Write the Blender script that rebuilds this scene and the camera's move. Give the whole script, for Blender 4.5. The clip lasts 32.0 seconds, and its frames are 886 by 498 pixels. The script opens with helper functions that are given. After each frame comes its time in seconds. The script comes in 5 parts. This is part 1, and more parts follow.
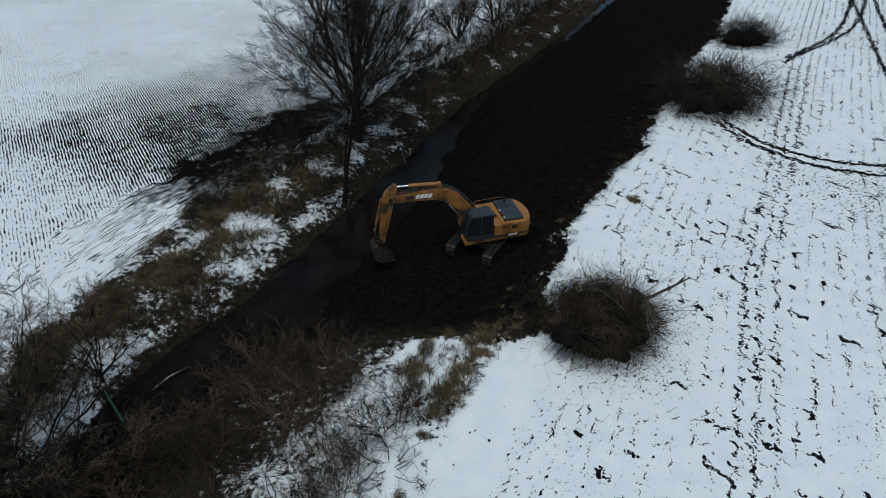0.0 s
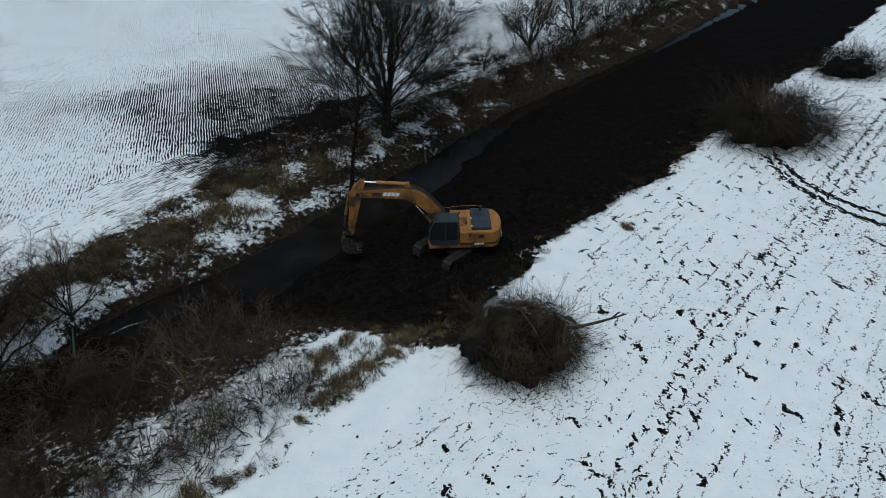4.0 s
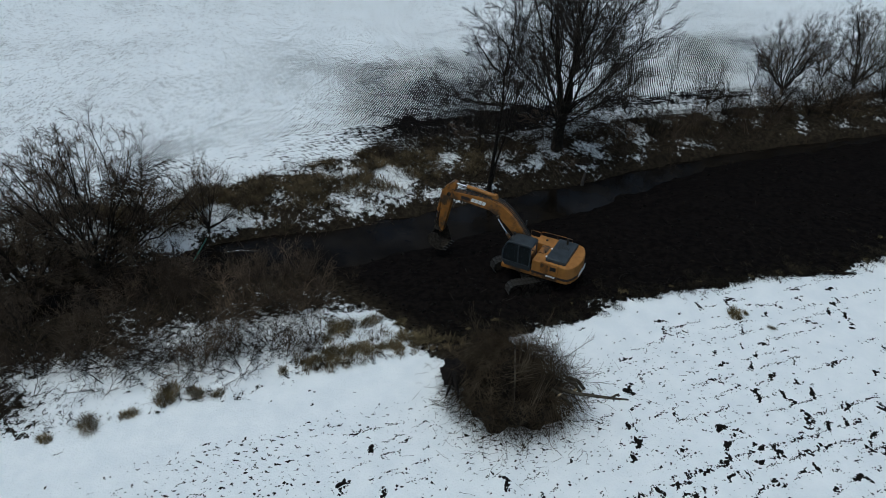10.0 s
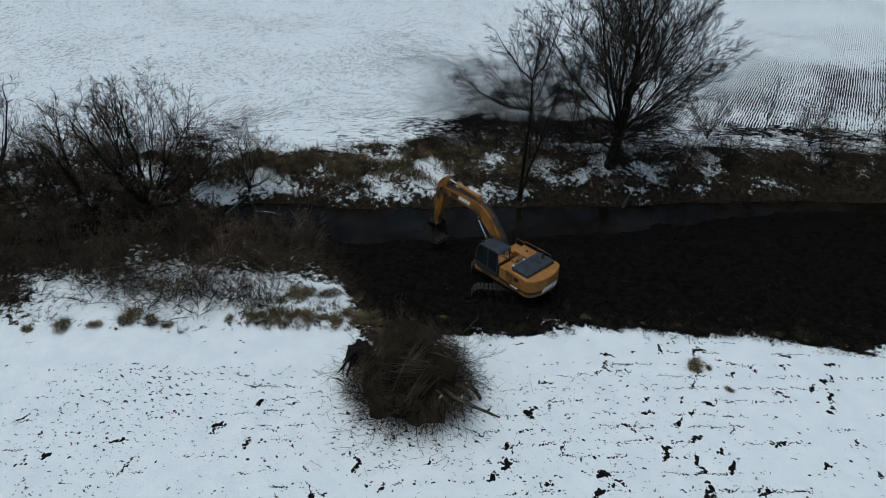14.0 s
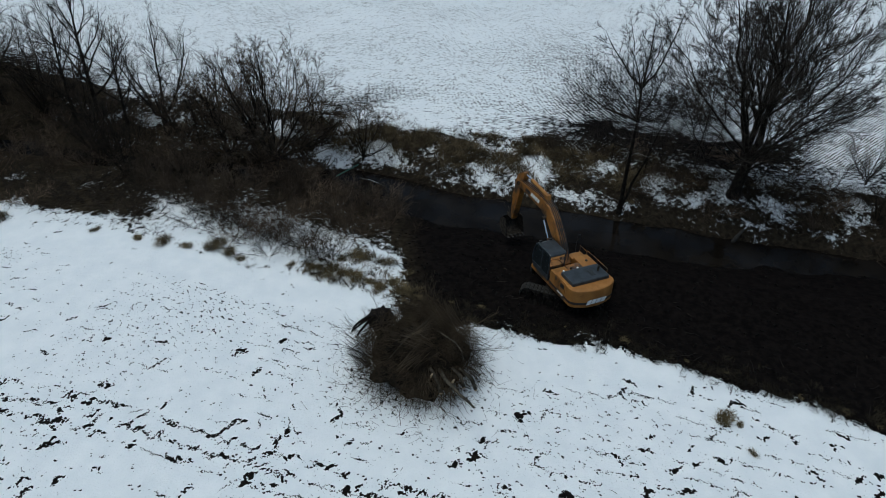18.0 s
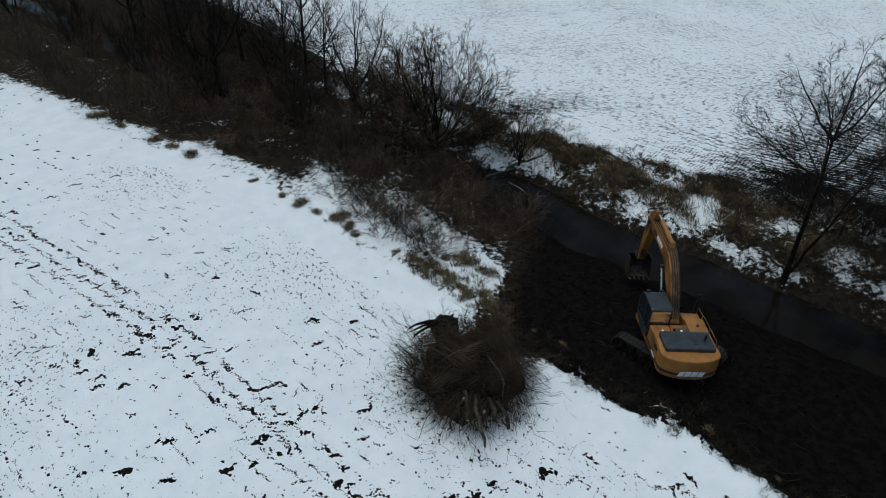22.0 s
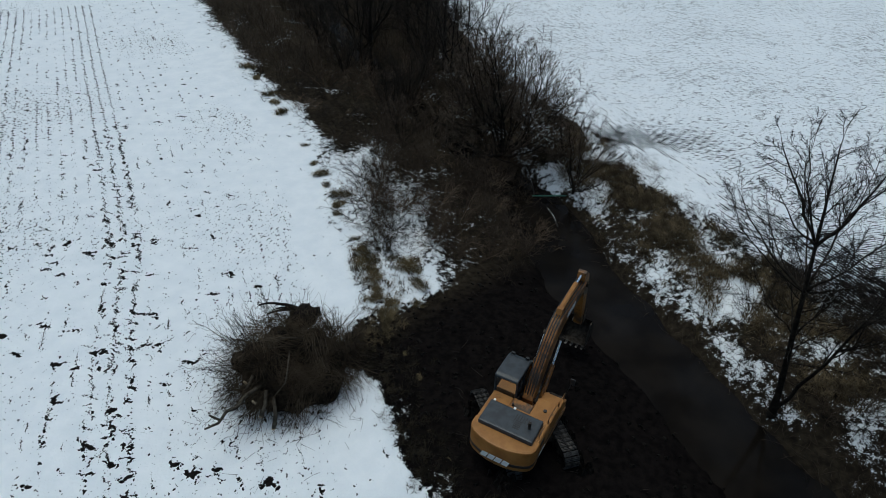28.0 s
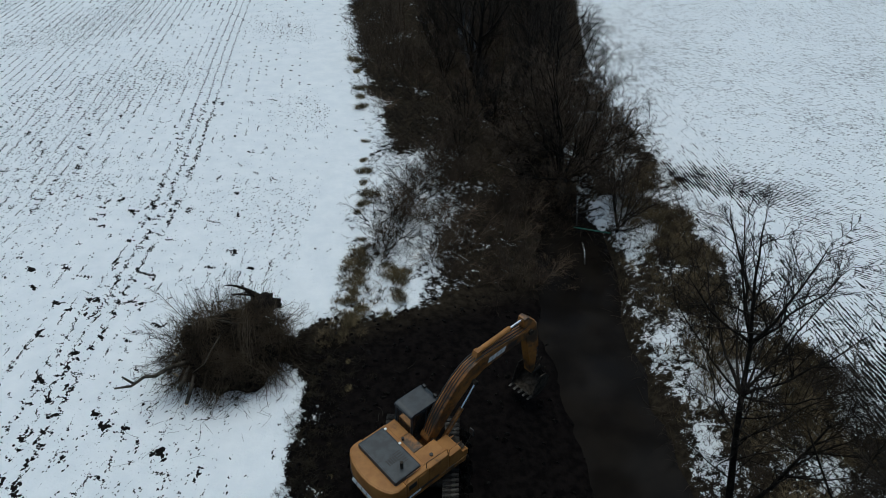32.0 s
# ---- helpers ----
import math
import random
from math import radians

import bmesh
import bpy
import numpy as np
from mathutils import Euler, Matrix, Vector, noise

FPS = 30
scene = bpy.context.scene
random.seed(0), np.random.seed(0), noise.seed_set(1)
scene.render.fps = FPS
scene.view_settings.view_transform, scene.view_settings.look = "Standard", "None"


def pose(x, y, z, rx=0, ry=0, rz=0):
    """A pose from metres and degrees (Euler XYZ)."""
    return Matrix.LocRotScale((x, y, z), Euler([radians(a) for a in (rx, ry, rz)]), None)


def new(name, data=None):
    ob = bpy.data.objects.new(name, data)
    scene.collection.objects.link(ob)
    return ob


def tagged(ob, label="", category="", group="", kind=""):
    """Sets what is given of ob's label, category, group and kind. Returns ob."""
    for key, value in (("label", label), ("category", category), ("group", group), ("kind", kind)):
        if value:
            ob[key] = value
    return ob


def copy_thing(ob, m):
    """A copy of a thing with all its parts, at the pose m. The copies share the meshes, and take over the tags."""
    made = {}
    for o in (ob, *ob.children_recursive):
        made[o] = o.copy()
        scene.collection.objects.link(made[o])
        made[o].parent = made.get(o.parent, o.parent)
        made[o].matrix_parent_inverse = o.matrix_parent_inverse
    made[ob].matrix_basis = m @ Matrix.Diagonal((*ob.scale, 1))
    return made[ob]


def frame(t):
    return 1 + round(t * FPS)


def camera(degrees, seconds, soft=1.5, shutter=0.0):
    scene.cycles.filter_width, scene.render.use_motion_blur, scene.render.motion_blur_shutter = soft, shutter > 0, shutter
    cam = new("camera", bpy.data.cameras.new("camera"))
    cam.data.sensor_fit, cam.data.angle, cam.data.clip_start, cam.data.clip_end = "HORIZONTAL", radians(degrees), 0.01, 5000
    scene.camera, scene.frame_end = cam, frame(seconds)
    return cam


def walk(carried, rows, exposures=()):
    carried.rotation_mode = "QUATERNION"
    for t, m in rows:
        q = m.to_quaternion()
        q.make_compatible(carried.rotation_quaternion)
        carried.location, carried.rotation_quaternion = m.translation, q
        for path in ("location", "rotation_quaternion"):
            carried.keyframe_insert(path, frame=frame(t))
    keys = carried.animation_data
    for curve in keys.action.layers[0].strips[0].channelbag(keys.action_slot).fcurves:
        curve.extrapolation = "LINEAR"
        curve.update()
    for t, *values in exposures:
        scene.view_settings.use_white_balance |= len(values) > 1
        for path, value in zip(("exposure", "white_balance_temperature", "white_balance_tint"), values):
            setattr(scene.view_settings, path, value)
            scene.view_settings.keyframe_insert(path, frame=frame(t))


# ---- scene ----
cam = camera(70.6, 32.0, soft=0.55)
METRES, EYE, TILT, LEAN, TURN = 71.43, 21.0, 0.0, 0.0, 0.0
ROWS = [
    (0.0, 0.0, 0.0, 0.0, -0.35, -34.68, 0.5),
    (0.5, 0.0114, 0.0015, 0.0007, -0.22, -34.68, 0.52),
    (1.0, 0.028, 0.0032, 0.001, 0.65, -34.66, 0.51),
    (1.5, 0.0482, 0.005, 0.0011, 1.35, -34.63, 0.53),
    (2.0, 0.0682, 0.0065, 0.0013, 2.42, -34.6, 0.5),
    (2.5, 0.087, 0.008, 0.0012, 4.91, -34.55, 0.48),
    (3.0, 0.1038, 0.0093, 0.001, 7.7, -34.47, 0.45),
    (3.5, 0.1188, 0.0108, 0.0014, 10.82, -34.45, 0.43),
    (5.5, 0.1683, 0.0215, 0.0023, 22.98, -34.28, 0.19),
    (6.0, 0.179, 0.0259, 0.0028, 26.63, -34.24, 0.16),
    (6.5, 0.1887, 0.0306, 0.0031, 29.64, -34.2, 0.1),
    (7.0, 0.1985, 0.0361, 0.0035, 31.8, -34.2, 0.12),
    (7.5, 0.2081, 0.0428, 0.0038, 33.38, -34.19, 0.11),
    (8.0, 0.2185, 0.0507, 0.0041, 35.11, -34.17, 0.09),
    (8.5, 0.2297, 0.0599, 0.0039, 37.63, -34.14, 0.02),
    (9.0, 0.2429, 0.0712, 0.004, 40.94, -34.13, 0.01),
    (9.5, 0.2567, 0.0836, 0.0035, 43.18, -34.08, -0.02),
    (10.0, 0.2707, 0.0973, 0.0037, 44.34, -34.06, 0.04),
    (10.5, 0.2843, 0.1115, 0.0033, 45.24, -34.04, 0.02),
    (11.0, 0.298, 0.1259, 0.0029, 47.44, -34.02, -0.03),
    (11.5, 0.3117, 0.1404, 0.0024, 49.7, -33.98, -0.05),
    (12.0, 0.3249, 0.1551, 0.002, 51.75, -33.94, -0.08),
    (12.5, 0.3369, 0.17, 0.002, 53.98, -33.93, -0.12),
    (13.0, 0.3478, 0.1849, 0.002, 56.51, -33.89, -0.16),
    (13.5, 0.3577, 0.199, 0.0016, 59.38, -33.87, -0.24),
    (14.0, 0.3668, 0.2121, 0.0007, 62.73, -33.82, -0.32),
    (14.5, 0.3744, 0.2246, -0.0001, 65.92, -33.84, -0.42),
    (16.5, 0.3965, 0.2694, -0.0042, 74.33, -33.8, -0.61),
    (17.0, 0.3995, 0.2787, -0.005, 76.75, -33.81, -0.72),
    (17.5, 0.4022, 0.288, -0.0059, 79.47, -33.78, -0.79),
    (18.0, 0.4036, 0.2969, -0.0061, 82.44, -33.85, -0.9),
    (18.5, 0.4047, 0.3063, -0.0064, 85.4, -33.86, -0.95),
    (19.0, 0.4048, 0.3158, -0.0066, 88.48, -33.89, -1.03),
    (19.5, 0.4036, 0.3252, -0.0069, 91.84, -33.96, -1.13),
    (20.0, 0.401, 0.3351, -0.0077, 95.21, -33.99, -1.19),
    (20.5, 0.397, 0.3456, -0.0081, 98.28, -34.07, -1.23),
    (21.0, 0.3917, 0.3564, -0.0085, 101.21, -34.11, -1.28),
    (21.5, 0.385, 0.3676, -0.0091, 103.86, -34.14, -1.29),
    (22.0, 0.3771, 0.3791, -0.0093, 106.0, -34.21, -1.33),
    (22.5, 0.3677, 0.3926, -0.0095, 107.77, -34.29, -1.35),
    (23.0, 0.3573, 0.4086, -0.0103, 109.35, -34.3, -1.36),
    (23.5, 0.3462, 0.4267, -0.0104, 110.69, -34.33, -1.33),
    (24.0, 0.3359, 0.4448, -0.0103, 111.81, -34.38, -1.36),
    (24.5, 0.3249, 0.4648, -0.0105, 113.04, -34.4, -1.38),
    (25.0, 0.3141, 0.4842, -0.0108, 115.39, -34.45, -1.4),
    (25.5, 0.3035, 0.5022, -0.0109, 118.27, -34.53, -1.45),
    (26.0, 0.2925, 0.519, -0.0111, 121.74, -34.63, -1.5),
    (26.5, 0.281, 0.5345, -0.0113, 126.21, -34.72, -1.54),
    (28.5, 0.2255, 0.585, -0.0102, 135.77, -34.92, -1.48),
    (29.0, 0.212, 0.5939, -0.0095, 136.48, -34.93, -1.46),
    (29.5, 0.1986, 0.6024, -0.0089, 138.9, -34.96, -1.48),
    (30.0, 0.1851, 0.6101, -0.0081, 142.24, -35.03, -1.5),
    (30.5, 0.1711, 0.617, -0.0073, 146.21, -35.13, -1.54),
    (31.0, 0.1559, 0.6241, -0.0068, 149.85, -35.19, -1.47),
    (31.5, 0.1409, 0.6304, -0.0062, 151.32, -35.18, -1.46),
    (32.0, 0.127, 0.636, -0.0061, 152.81, -35.14, -1.45),
]
walk(cam, [(t, pose(0, 0, EYE, TILT, LEAN, TURN) @ pose(METRES * x, METRES * y, METRES * z, 90 + pitch, roll, yaw)) for t, x, y, z, yaw, pitch, roll in ROWS],
     exposures=[(0.0, 0.4, 5900, -4), (32.0, 0.4, 5900, -4)])

# ---- light: overcast winter afternoon ----
world = bpy.data.worlds.new("overcast")
scene.world = world
world.use_nodes = True
wn, wl = world.node_tree.nodes, world.node_tree.links
sky = wn.new("ShaderNodeTexSky")
sky.sky_type, sky.sun_disc = "NISHITA", False
sky.sun_elevation, sky.sun_rotation = radians(74), radians(200)
sky.air_density, sky.dust_density, sky.ozone_density = 1.0, 4.0, 1.0
wl.new(sky.outputs[0], wn["Background"].inputs[0])
wn["Background"].inputs[1].default_value = 0.075
sun = new("sun", bpy.data.lights.new("sun", "SUN"))
sun.data.energy, sun.data.angle, sun.data.color = 0.55, radians(40), (1.0, 0.97, 0.93)
sun.matrix_world = pose(0, 0, 60, 16, 0, 20)

# ---- materials ----


def material(name):
    m = bpy.data.materials.new(name)
    m.use_nodes = True
    n = m.node_tree.nodes
    return m, n, m.node_tree.links, n["Principled BSDF"]


def math_node(n, l, op, a, b=None, clamp=False):
    k = n.new("ShaderNodeMath")
    k.operation, k.use_clamp = op, clamp
    for i, v in enumerate((a, b)):
        if v is None:
            continue
        if isinstance(v, (int, float)):
            k.inputs[i].default_value = v
        else:
            l.new(v, k.inputs[i])
    return k.outputs[0]


def ranged(n, l, v, a, b, lo=0.0, hi=1.0):
    k = n.new("ShaderNodeMapRange")
    k.interpolation_type = "SMOOTHSTEP"
    l.new(v, k.inputs[0])
    for i, x in enumerate((a, b, lo, hi)):
        k.inputs[1 + i].default_value = x
    return k.outputs[0]


def noise_node(n, l, vec, scale, detail=4.0, rough=0.55):
    k = n.new("ShaderNodeTexNoise")
    k.inputs["Scale"].default_value, k.inputs["Detail"].default_value, k.inputs["Roughness"].default_value = scale, detail, rough
    if vec is not None:
        l.new(vec, k.inputs["Vector"])
    return k.outputs["Fac"]


def mixed(n, l, fac, a, b):
    k = n.new("ShaderNodeMix")
    k.data_type = "RGBA"
    l.new(fac, k.inputs[0])
    for i, v in ((6, a), (7, b)):
        if isinstance(v, tuple):
            k.inputs[i].default_value = (*v, 1)
        else:
            l.new(v, k.inputs[i])
    return k.outputs[2]


def bumped(n, l, p, height, strength, distance):
    k = n.new("ShaderNodeBump")
    k.inputs["Strength"].default_value, k.inputs["Distance"].default_value = strength, distance
    l.new(height, k.inputs["Height"])
    l.new(k.outputs[0], p.inputs["Normal"])


def coords(n, which="Object"):
    return n.new("ShaderNodeTexCoord").outputs[which]


def attribute(n, name):
    k = n.new("ShaderNodeAttribute")
    k.attribute_name = name
    return k.outputs["Fac"]


def simple(name, a, b, scale=8.0, rough=0.7, metal=0.0, bump=0.3, fine=60.0, distance=0.01, dirt=None, dirt_at=0.62, varied=0.0, gloss=0.5):
    """Two colours mixed at a coarse scale, fine relief, optional dirt patches."""
    m, n, l, p = material(name)
    c = coords(n)
    big, small = noise_node(n, l, c, scale, 5), noise_node(n, l, c, fine, 3)
    col = mixed(n, l, ranged(n, l, big, 0.35, 0.65), a, b)
    if varied:
        info = n.new("ShaderNodeObjectInfo")
        hs = n.new("ShaderNodeHueSaturation")
        l.new(col, hs.inputs["Color"])
        l.new(ranged(n, l, info.outputs["Random"], 0, 1, 1 - varied, 1 + varied), hs.inputs["Value"])
        col = hs.outputs[0]
    if dirt:
        d = noise_node(n, l, c, scale * 0.6, 8, 0.7)
        col = mixed(n, l, ranged(n, l, d, dirt_at - 0.08, dirt_at + 0.08), col, dirt)
    l.new(col, p.inputs["Base Color"])
    p.inputs["Metallic"].default_value = metal
    p.inputs["Specular IOR Level"].default_value = gloss
    l.new(ranged(n, l, small, 0.2, 0.8, max(rough - 0.12, 0.02), min(rough + 0.12, 1)), p.inputs["Roughness"])
    if bump:
        bumped(n, l, p, small, bump, distance)
    return m


def ground_material():
    m, n, l, p = material("snowy ground")
    c = coords(n)
    snow, litter = attribute(n, "snow"), attribute(n, "litter")
    n1, n2, n3 = noise_node(n, l, c, 0.8, 6, 0.6), noise_node(n, l, c, 3.0, 5, 0.6), noise_node(n, l, c, 14, 3)
    v = math_node(n, l, "ADD", snow, math_node(n, l, "MULTIPLY", math_node(n, l, "SUBTRACT", n1, 0.5), 0.9))
    v = math_node(n, l, "ADD", v, math_node(n, l, "MULTIPLY", math_node(n, l, "SUBTRACT", n2, 0.5), 1.5))
    v = math_node(n, l, "ADD", v, math_node(n, l, "MULTIPLY", math_node(n, l, "SUBTRACT", n3, 0.5), 1.0))
    along = n.new("ShaderNodeCombineXYZ")
    l.new(math_node(n, l, "MULTIPLY", attribute(n, "row_along"), 4.2), along.inputs[0])
    l.new(math_node(n, l, "MULTIPLY", attribute(n, "row_across"), 5.5), along.inputs[1])
    streak = noise_node(n, l, along.outputs[0], 1.0, 3, 0.6)
    near_rows = attribute(n, "rows")
    v = math_node(n, l, "SUBTRACT", v, math_node(n, l, "MULTIPLY", ranged(n, l, math_node(n, l, "ADD", streak, math_node(n, l, "MULTIPLY", math_node(n, l, "SUBTRACT", near_rows, 0.95), 0.085)), 0.565, 0.64), near_rows))
    xy = n.new("ShaderNodeSeparateXYZ")
    l.new(c, xy.inputs[0])

    def drilled(turn, gap, stretch, thin):
        """Broken dark streaks along drill rows that run at the angle turn, gap metres apart; 0 where snow lies, 1 on soil."""
        ca, sa = math.cos(radians(turn)), math.sin(radians(turn))
        u = math_node(n, l, "ADD", math_node(n, l, "MULTIPLY", xy.outputs[0], ca), math_node(n, l, "MULTIPLY", xy.outputs[1], sa))
        w = math_node(n, l, "ADD", math_node(n, l, "MULTIPLY", xy.outputs[0], -sa), math_node(n, l, "MULTIPLY", xy.outputs[1], ca))
        w = math_node(n, l, "ADD", w, math_node(n, l, "MULTIPLY", math_node(n, l, "SUBTRACT", noise_node(n, l, c, 0.9, 3), 0.5), 0.34))
        row = math_node(n, l, "ROUND", math_node(n, l, "DIVIDE", w, gap))
        at = n.new("ShaderNodeCombineXYZ")
        l.new(math_node(n, l, "MULTIPLY", u, stretch), at.inputs[0])
        l.new(math_node(n, l, "MULTIPLY", row, 5.37), at.inputs[1])
        dash = noise_node(n, l, at.outputs[0], 1.0, 4, 0.65)
        wave_in = math_node(n, l, "COSINE", math_node(n, l, "MULTIPLY", w, 2 * math.pi / gap))
        return math_node(n, l, "ADD", dash, math_node(n, l, "MULTIPLY", math_node(n, l, "SUBTRACT", wave_in, 0.45), thin))
    bare = attribute(n, "bare")
    patchy = math_node(n, l, "MULTIPLY", math_node(n, l, "SUBTRACT", n1, 0.5), 0.42)
    inland = ranged(n, l, math_node(n, l, "ADD", attribute(n, "inland"), math_node(n, l, "MULTIPLY", math_node(n, l, "SUBTRACT", n2, 0.5), 2.4)), -0.8, 0.8)
    open_field = math_node(n, l, "ADD", drilled(122, 0.22, 2.2, 0.15), math_node(n, l, "MULTIPLY", bare, 0.205))
    strip = math_node(n, l, "ADD", drilled(67, 0.22, 1.1, 0.10), math_node(n, l, "MULTIPLY", bare, 0.26))
    broken = math_node(n, l, "ADD", math_node(n, l, "MULTIPLY", math_node(n, l, "SUBTRACT", n3, 0.5), 0.34), math_node(n, l, "MULTIPLY", math_node(n, l, "SUBTRACT", n2, 0.5), 0.26))
    patchy = math_node(n, l, "ADD", patchy, broken)
    open_field, strip = math_node(n, l, "ADD", open_field, patchy), math_node(n, l, "ADD", strip, patchy)
    soil_on = math_node(n, l, "ADD", math_node(n, l, "MULTIPLY", inland, ranged(n, l, open_field, 0.585, 0.635)), math_node(n, l, "MULTIPLY", math_node(n, l, "SUBTRACT", 1.0, inland), ranged(n, l, strip, 0.56, 0.66)))
    v = math_node(n, l, "SUBTRACT", v, math_node(n, l, "MULTIPLY", math_node(n, l, "MULTIPLY", soil_on, attribute(n, "far_field")), 1.5))
    fac = ranged(n, l, v, 0.44, 0.60)
    soil_a = mixed(n, l, ranged(n, l, n2, 0.35, 0.65), (0.0035, 0.003, 0.003), (0.0085, 0.007, 0.0065))
    soil_b = mixed(n, l, ranged(n, l, n2, 0.3, 0.7), (0.0125, 0.010, 0.0075), (0.040, 0.0315, 0.021))
    soil = mixed(n, l, litter, soil_a, soil_b)
    white = mixed(n, l, ranged(n, l, n1, 0.3, 0.7), (0.76, 0.79, 0.81), (0.83, 0.85, 0.86))
    l.new(mixed(n, l, fac, soil, white), p.inputs["Base Color"])
    l.new(ranged(n, l, fac, 0, 1, 0.92, 0.62), p.inputs["Roughness"])
    l.new(ranged(n, l, fac, 0, 1, 0.01, 0.15), p.inputs["Specular IOR Level"])
    h = math_node(n, l, "ADD", math_node(n, l, "MULTIPLY", n2, 0.7), math_node(n, l, "MULTIPLY", n3, 0.35))
    h = math_node(n, l, "ADD", h, math_node(n, l, "MULTIPLY", fac, 0.35))
    bumped(n, l, p, h, 0.7, 0.12)
    return m


def water_material():
    m, n, l, p = material("brown stream water")
    c = coords(n)
    big = noise_node(n, l, c, 0.5, 4)
    l.new(mixed(n, l, ranged(n, l, big, 0.35, 0.65), (0.005, 0.004, 0.0031), (0.0105, 0.0084, 0.0064)), p.inputs["Base Color"])
    p.inputs["Roughness"].default_value, p.inputs["IOR"].default_value = 0.09, 1.33
    l.new(ranged(n, l, noise_node(n, l, c, 0.22, 4, 0.6), 0.36, 0.66, 0.04, 0.16), p.inputs["Specular IOR Level"])
    bumped(n, l, p, noise_node(n, l, c, 5.0, 3), 0.12, 0.03)
    return m


def frosted_bark(name, a, b, white):
    """Bark with snow lying on what faces up."""
    m, n, l, p = material(name)
    c = coords(n)
    big = noise_node(n, l, c, 6, 6)
    g = n.new("ShaderNodeNewGeometry")
    sep = n.new("ShaderNodeSeparateXYZ")
    l.new(g.outputs["Normal"], sep.inputs[0])
    up = math_node(n, l, "ADD", sep.outputs[2], math_node(n, l, "MULTIPLY", math_node(n, l, "SUBTRACT", big, 0.5), 1.2))
    col = mixed(n, l, ranged(n, l, big, 0.35, 0.65), a, b)
    l.new(mixed(n, l, ranged(n, l, up, 1 - white, 1.15 - white), col, (0.8, 0.82, 0.84)), p.inputs["Base Color"])
    p.inputs["Roughness"].default_value = 0.9
    bumped(n, l, p, big, 0.6, 0.03)
    return m


GROUND, WATER = ground_material(), water_material()
BARK = simple("dark wet bark", (0.010, 0.008, 0.0065), (0.028, 0.023, 0.018), 5, 0.85, bump=0.6, fine=40, distance=0.02, gloss=0.06)
TWIG = simple("bare winter twigs", (0.015, 0.0125, 0.0105), (0.038, 0.031, 0.025), 0.7, 0.9, bump=0, gloss=0.06, varied=0.4)
BRUSH = simple("grey brown thicket twigs", (0.037, 0.028, 0.020), (0.096, 0.072, 0.052), 0.7, 0.9, bump=0, gloss=0.06, varied=0.4)
TWIG_RED = simple("reddish brown twigs", (0.056, 0.040, 0.027), (0.135, 0.096, 0.066), 0.7, 0.9, bump=0, gloss=0.06, varied=0.45)
TWIG_GREY = simple("grey olive brush", (0.024, 0.018, 0.012), (0.080, 0.060, 0.039), 0.9, 0.9, bump=0, gloss=0.06)
TWIG_TAN = simple("pale brown branches", (0.05, 0.038, 0.025), (0.125, 0.097, 0.066), 0.9, 0.9, bump=0, gloss=0.06)
# near-black colour of the added lump that stands for shade inside the heaps
PILE_INFILL = simple("pile shade infill", (0.005, 0.0042, 0.0036), (0.016, 0.013, 0.0095), 3, 0.95, bump=0.8, fine=18, distance=0.1, gloss=0.06)
GRASS = simple("dead tan grass", (0.06, 0.047, 0.025), (0.16, 0.125, 0.068), 1.3, 0.9, bump=0, varied=0.15, gloss=0.06)
GRASS_DARK = simple("wet brown bank grass", (0.046, 0.0355, 0.021), (0.138, 0.105, 0.061), 0.9, 0.9, bump=0, gloss=0.06)
GRASS_BLACK = simple("muddy trampled grass", (0.010, 0.0085, 0.006), (0.032, 0.026, 0.017), 1.1, 0.9, bump=0, gloss=0.06)
CLOD = simple("wet black soil", (0.004, 0.0035, 0.0033), (0.011, 0.0095, 0.008), 4, 0.85, bump=0.5, fine=25, distance=0.02, gloss=0.06)
ROOT = simple("black muddy roots", (0.006, 0.005, 0.005), (0.016, 0.013, 0.011), 6, 0.8, bump=0.5, fine=30, gloss=0.06)
CUT = simple("pale cut wood", (0.30, 0.22, 0.13), (0.45, 0.35, 0.22), 6, 0.8, bump=0.2)
GREY_WOOD = simple("grey barked log", (0.03, 0.026, 0.02), (0.09, 0.077, 0.06), 4, 0.9, bump=0.5, fine=30, distance=0.02, gloss=0.06)
SNOW_LOG = frosted_bark("snow dusted wood", (0.02, 0.017, 0.014), (0.05, 0.042, 0.034), 0.08)
PIPE = simple("teal plastic pipe", (0.02, 0.12, 0.085), (0.035, 0.17, 0.125), 3, 0.45, bump=0.05)
ORANGE = simple("muddy orange paint", (0.25, 0.108, 0.026), (0.33, 0.152, 0.040), 1.6, 0.5, gloss=0.3, bump=0.05, fine=90, distance=0.004, dirt=(0.085, 0.045, 0.019), dirt_at=0.66)
ORANGE_WORN = simple("worn dirty orange paint", (0.24, 0.095, 0.017), (0.33, 0.135, 0.025), 1.6, 0.5, bump=0.1, fine=60, distance=0.004, dirt=(0.05, 0.03, 0.016), dirt_at=0.52)
GREY_PAINT = simple("dark grey paint", (0.020, 0.024, 0.028), (0.034, 0.041, 0.047), 3, 0.42, bump=0.05, gloss=0.4)
STEEL = simple("mud caked steel", (0.02, 0.017, 0.014), (0.06, 0.05, 0.04), 5, 0.75, metal=0.2, bump=0.5, fine=30, gloss=0.06)
SHOE = simple("worn track steel", (0.010, 0.009, 0.008), (0.06, 0.055, 0.05), 5, 0.5, metal=0.5, bump=0.3, fine=30)
CHROME = simple("bright cylinder rod", (0.72, 0.74, 0.76), (0.82, 0.84, 0.86), 3, 0.2, metal=1.0, bump=0)
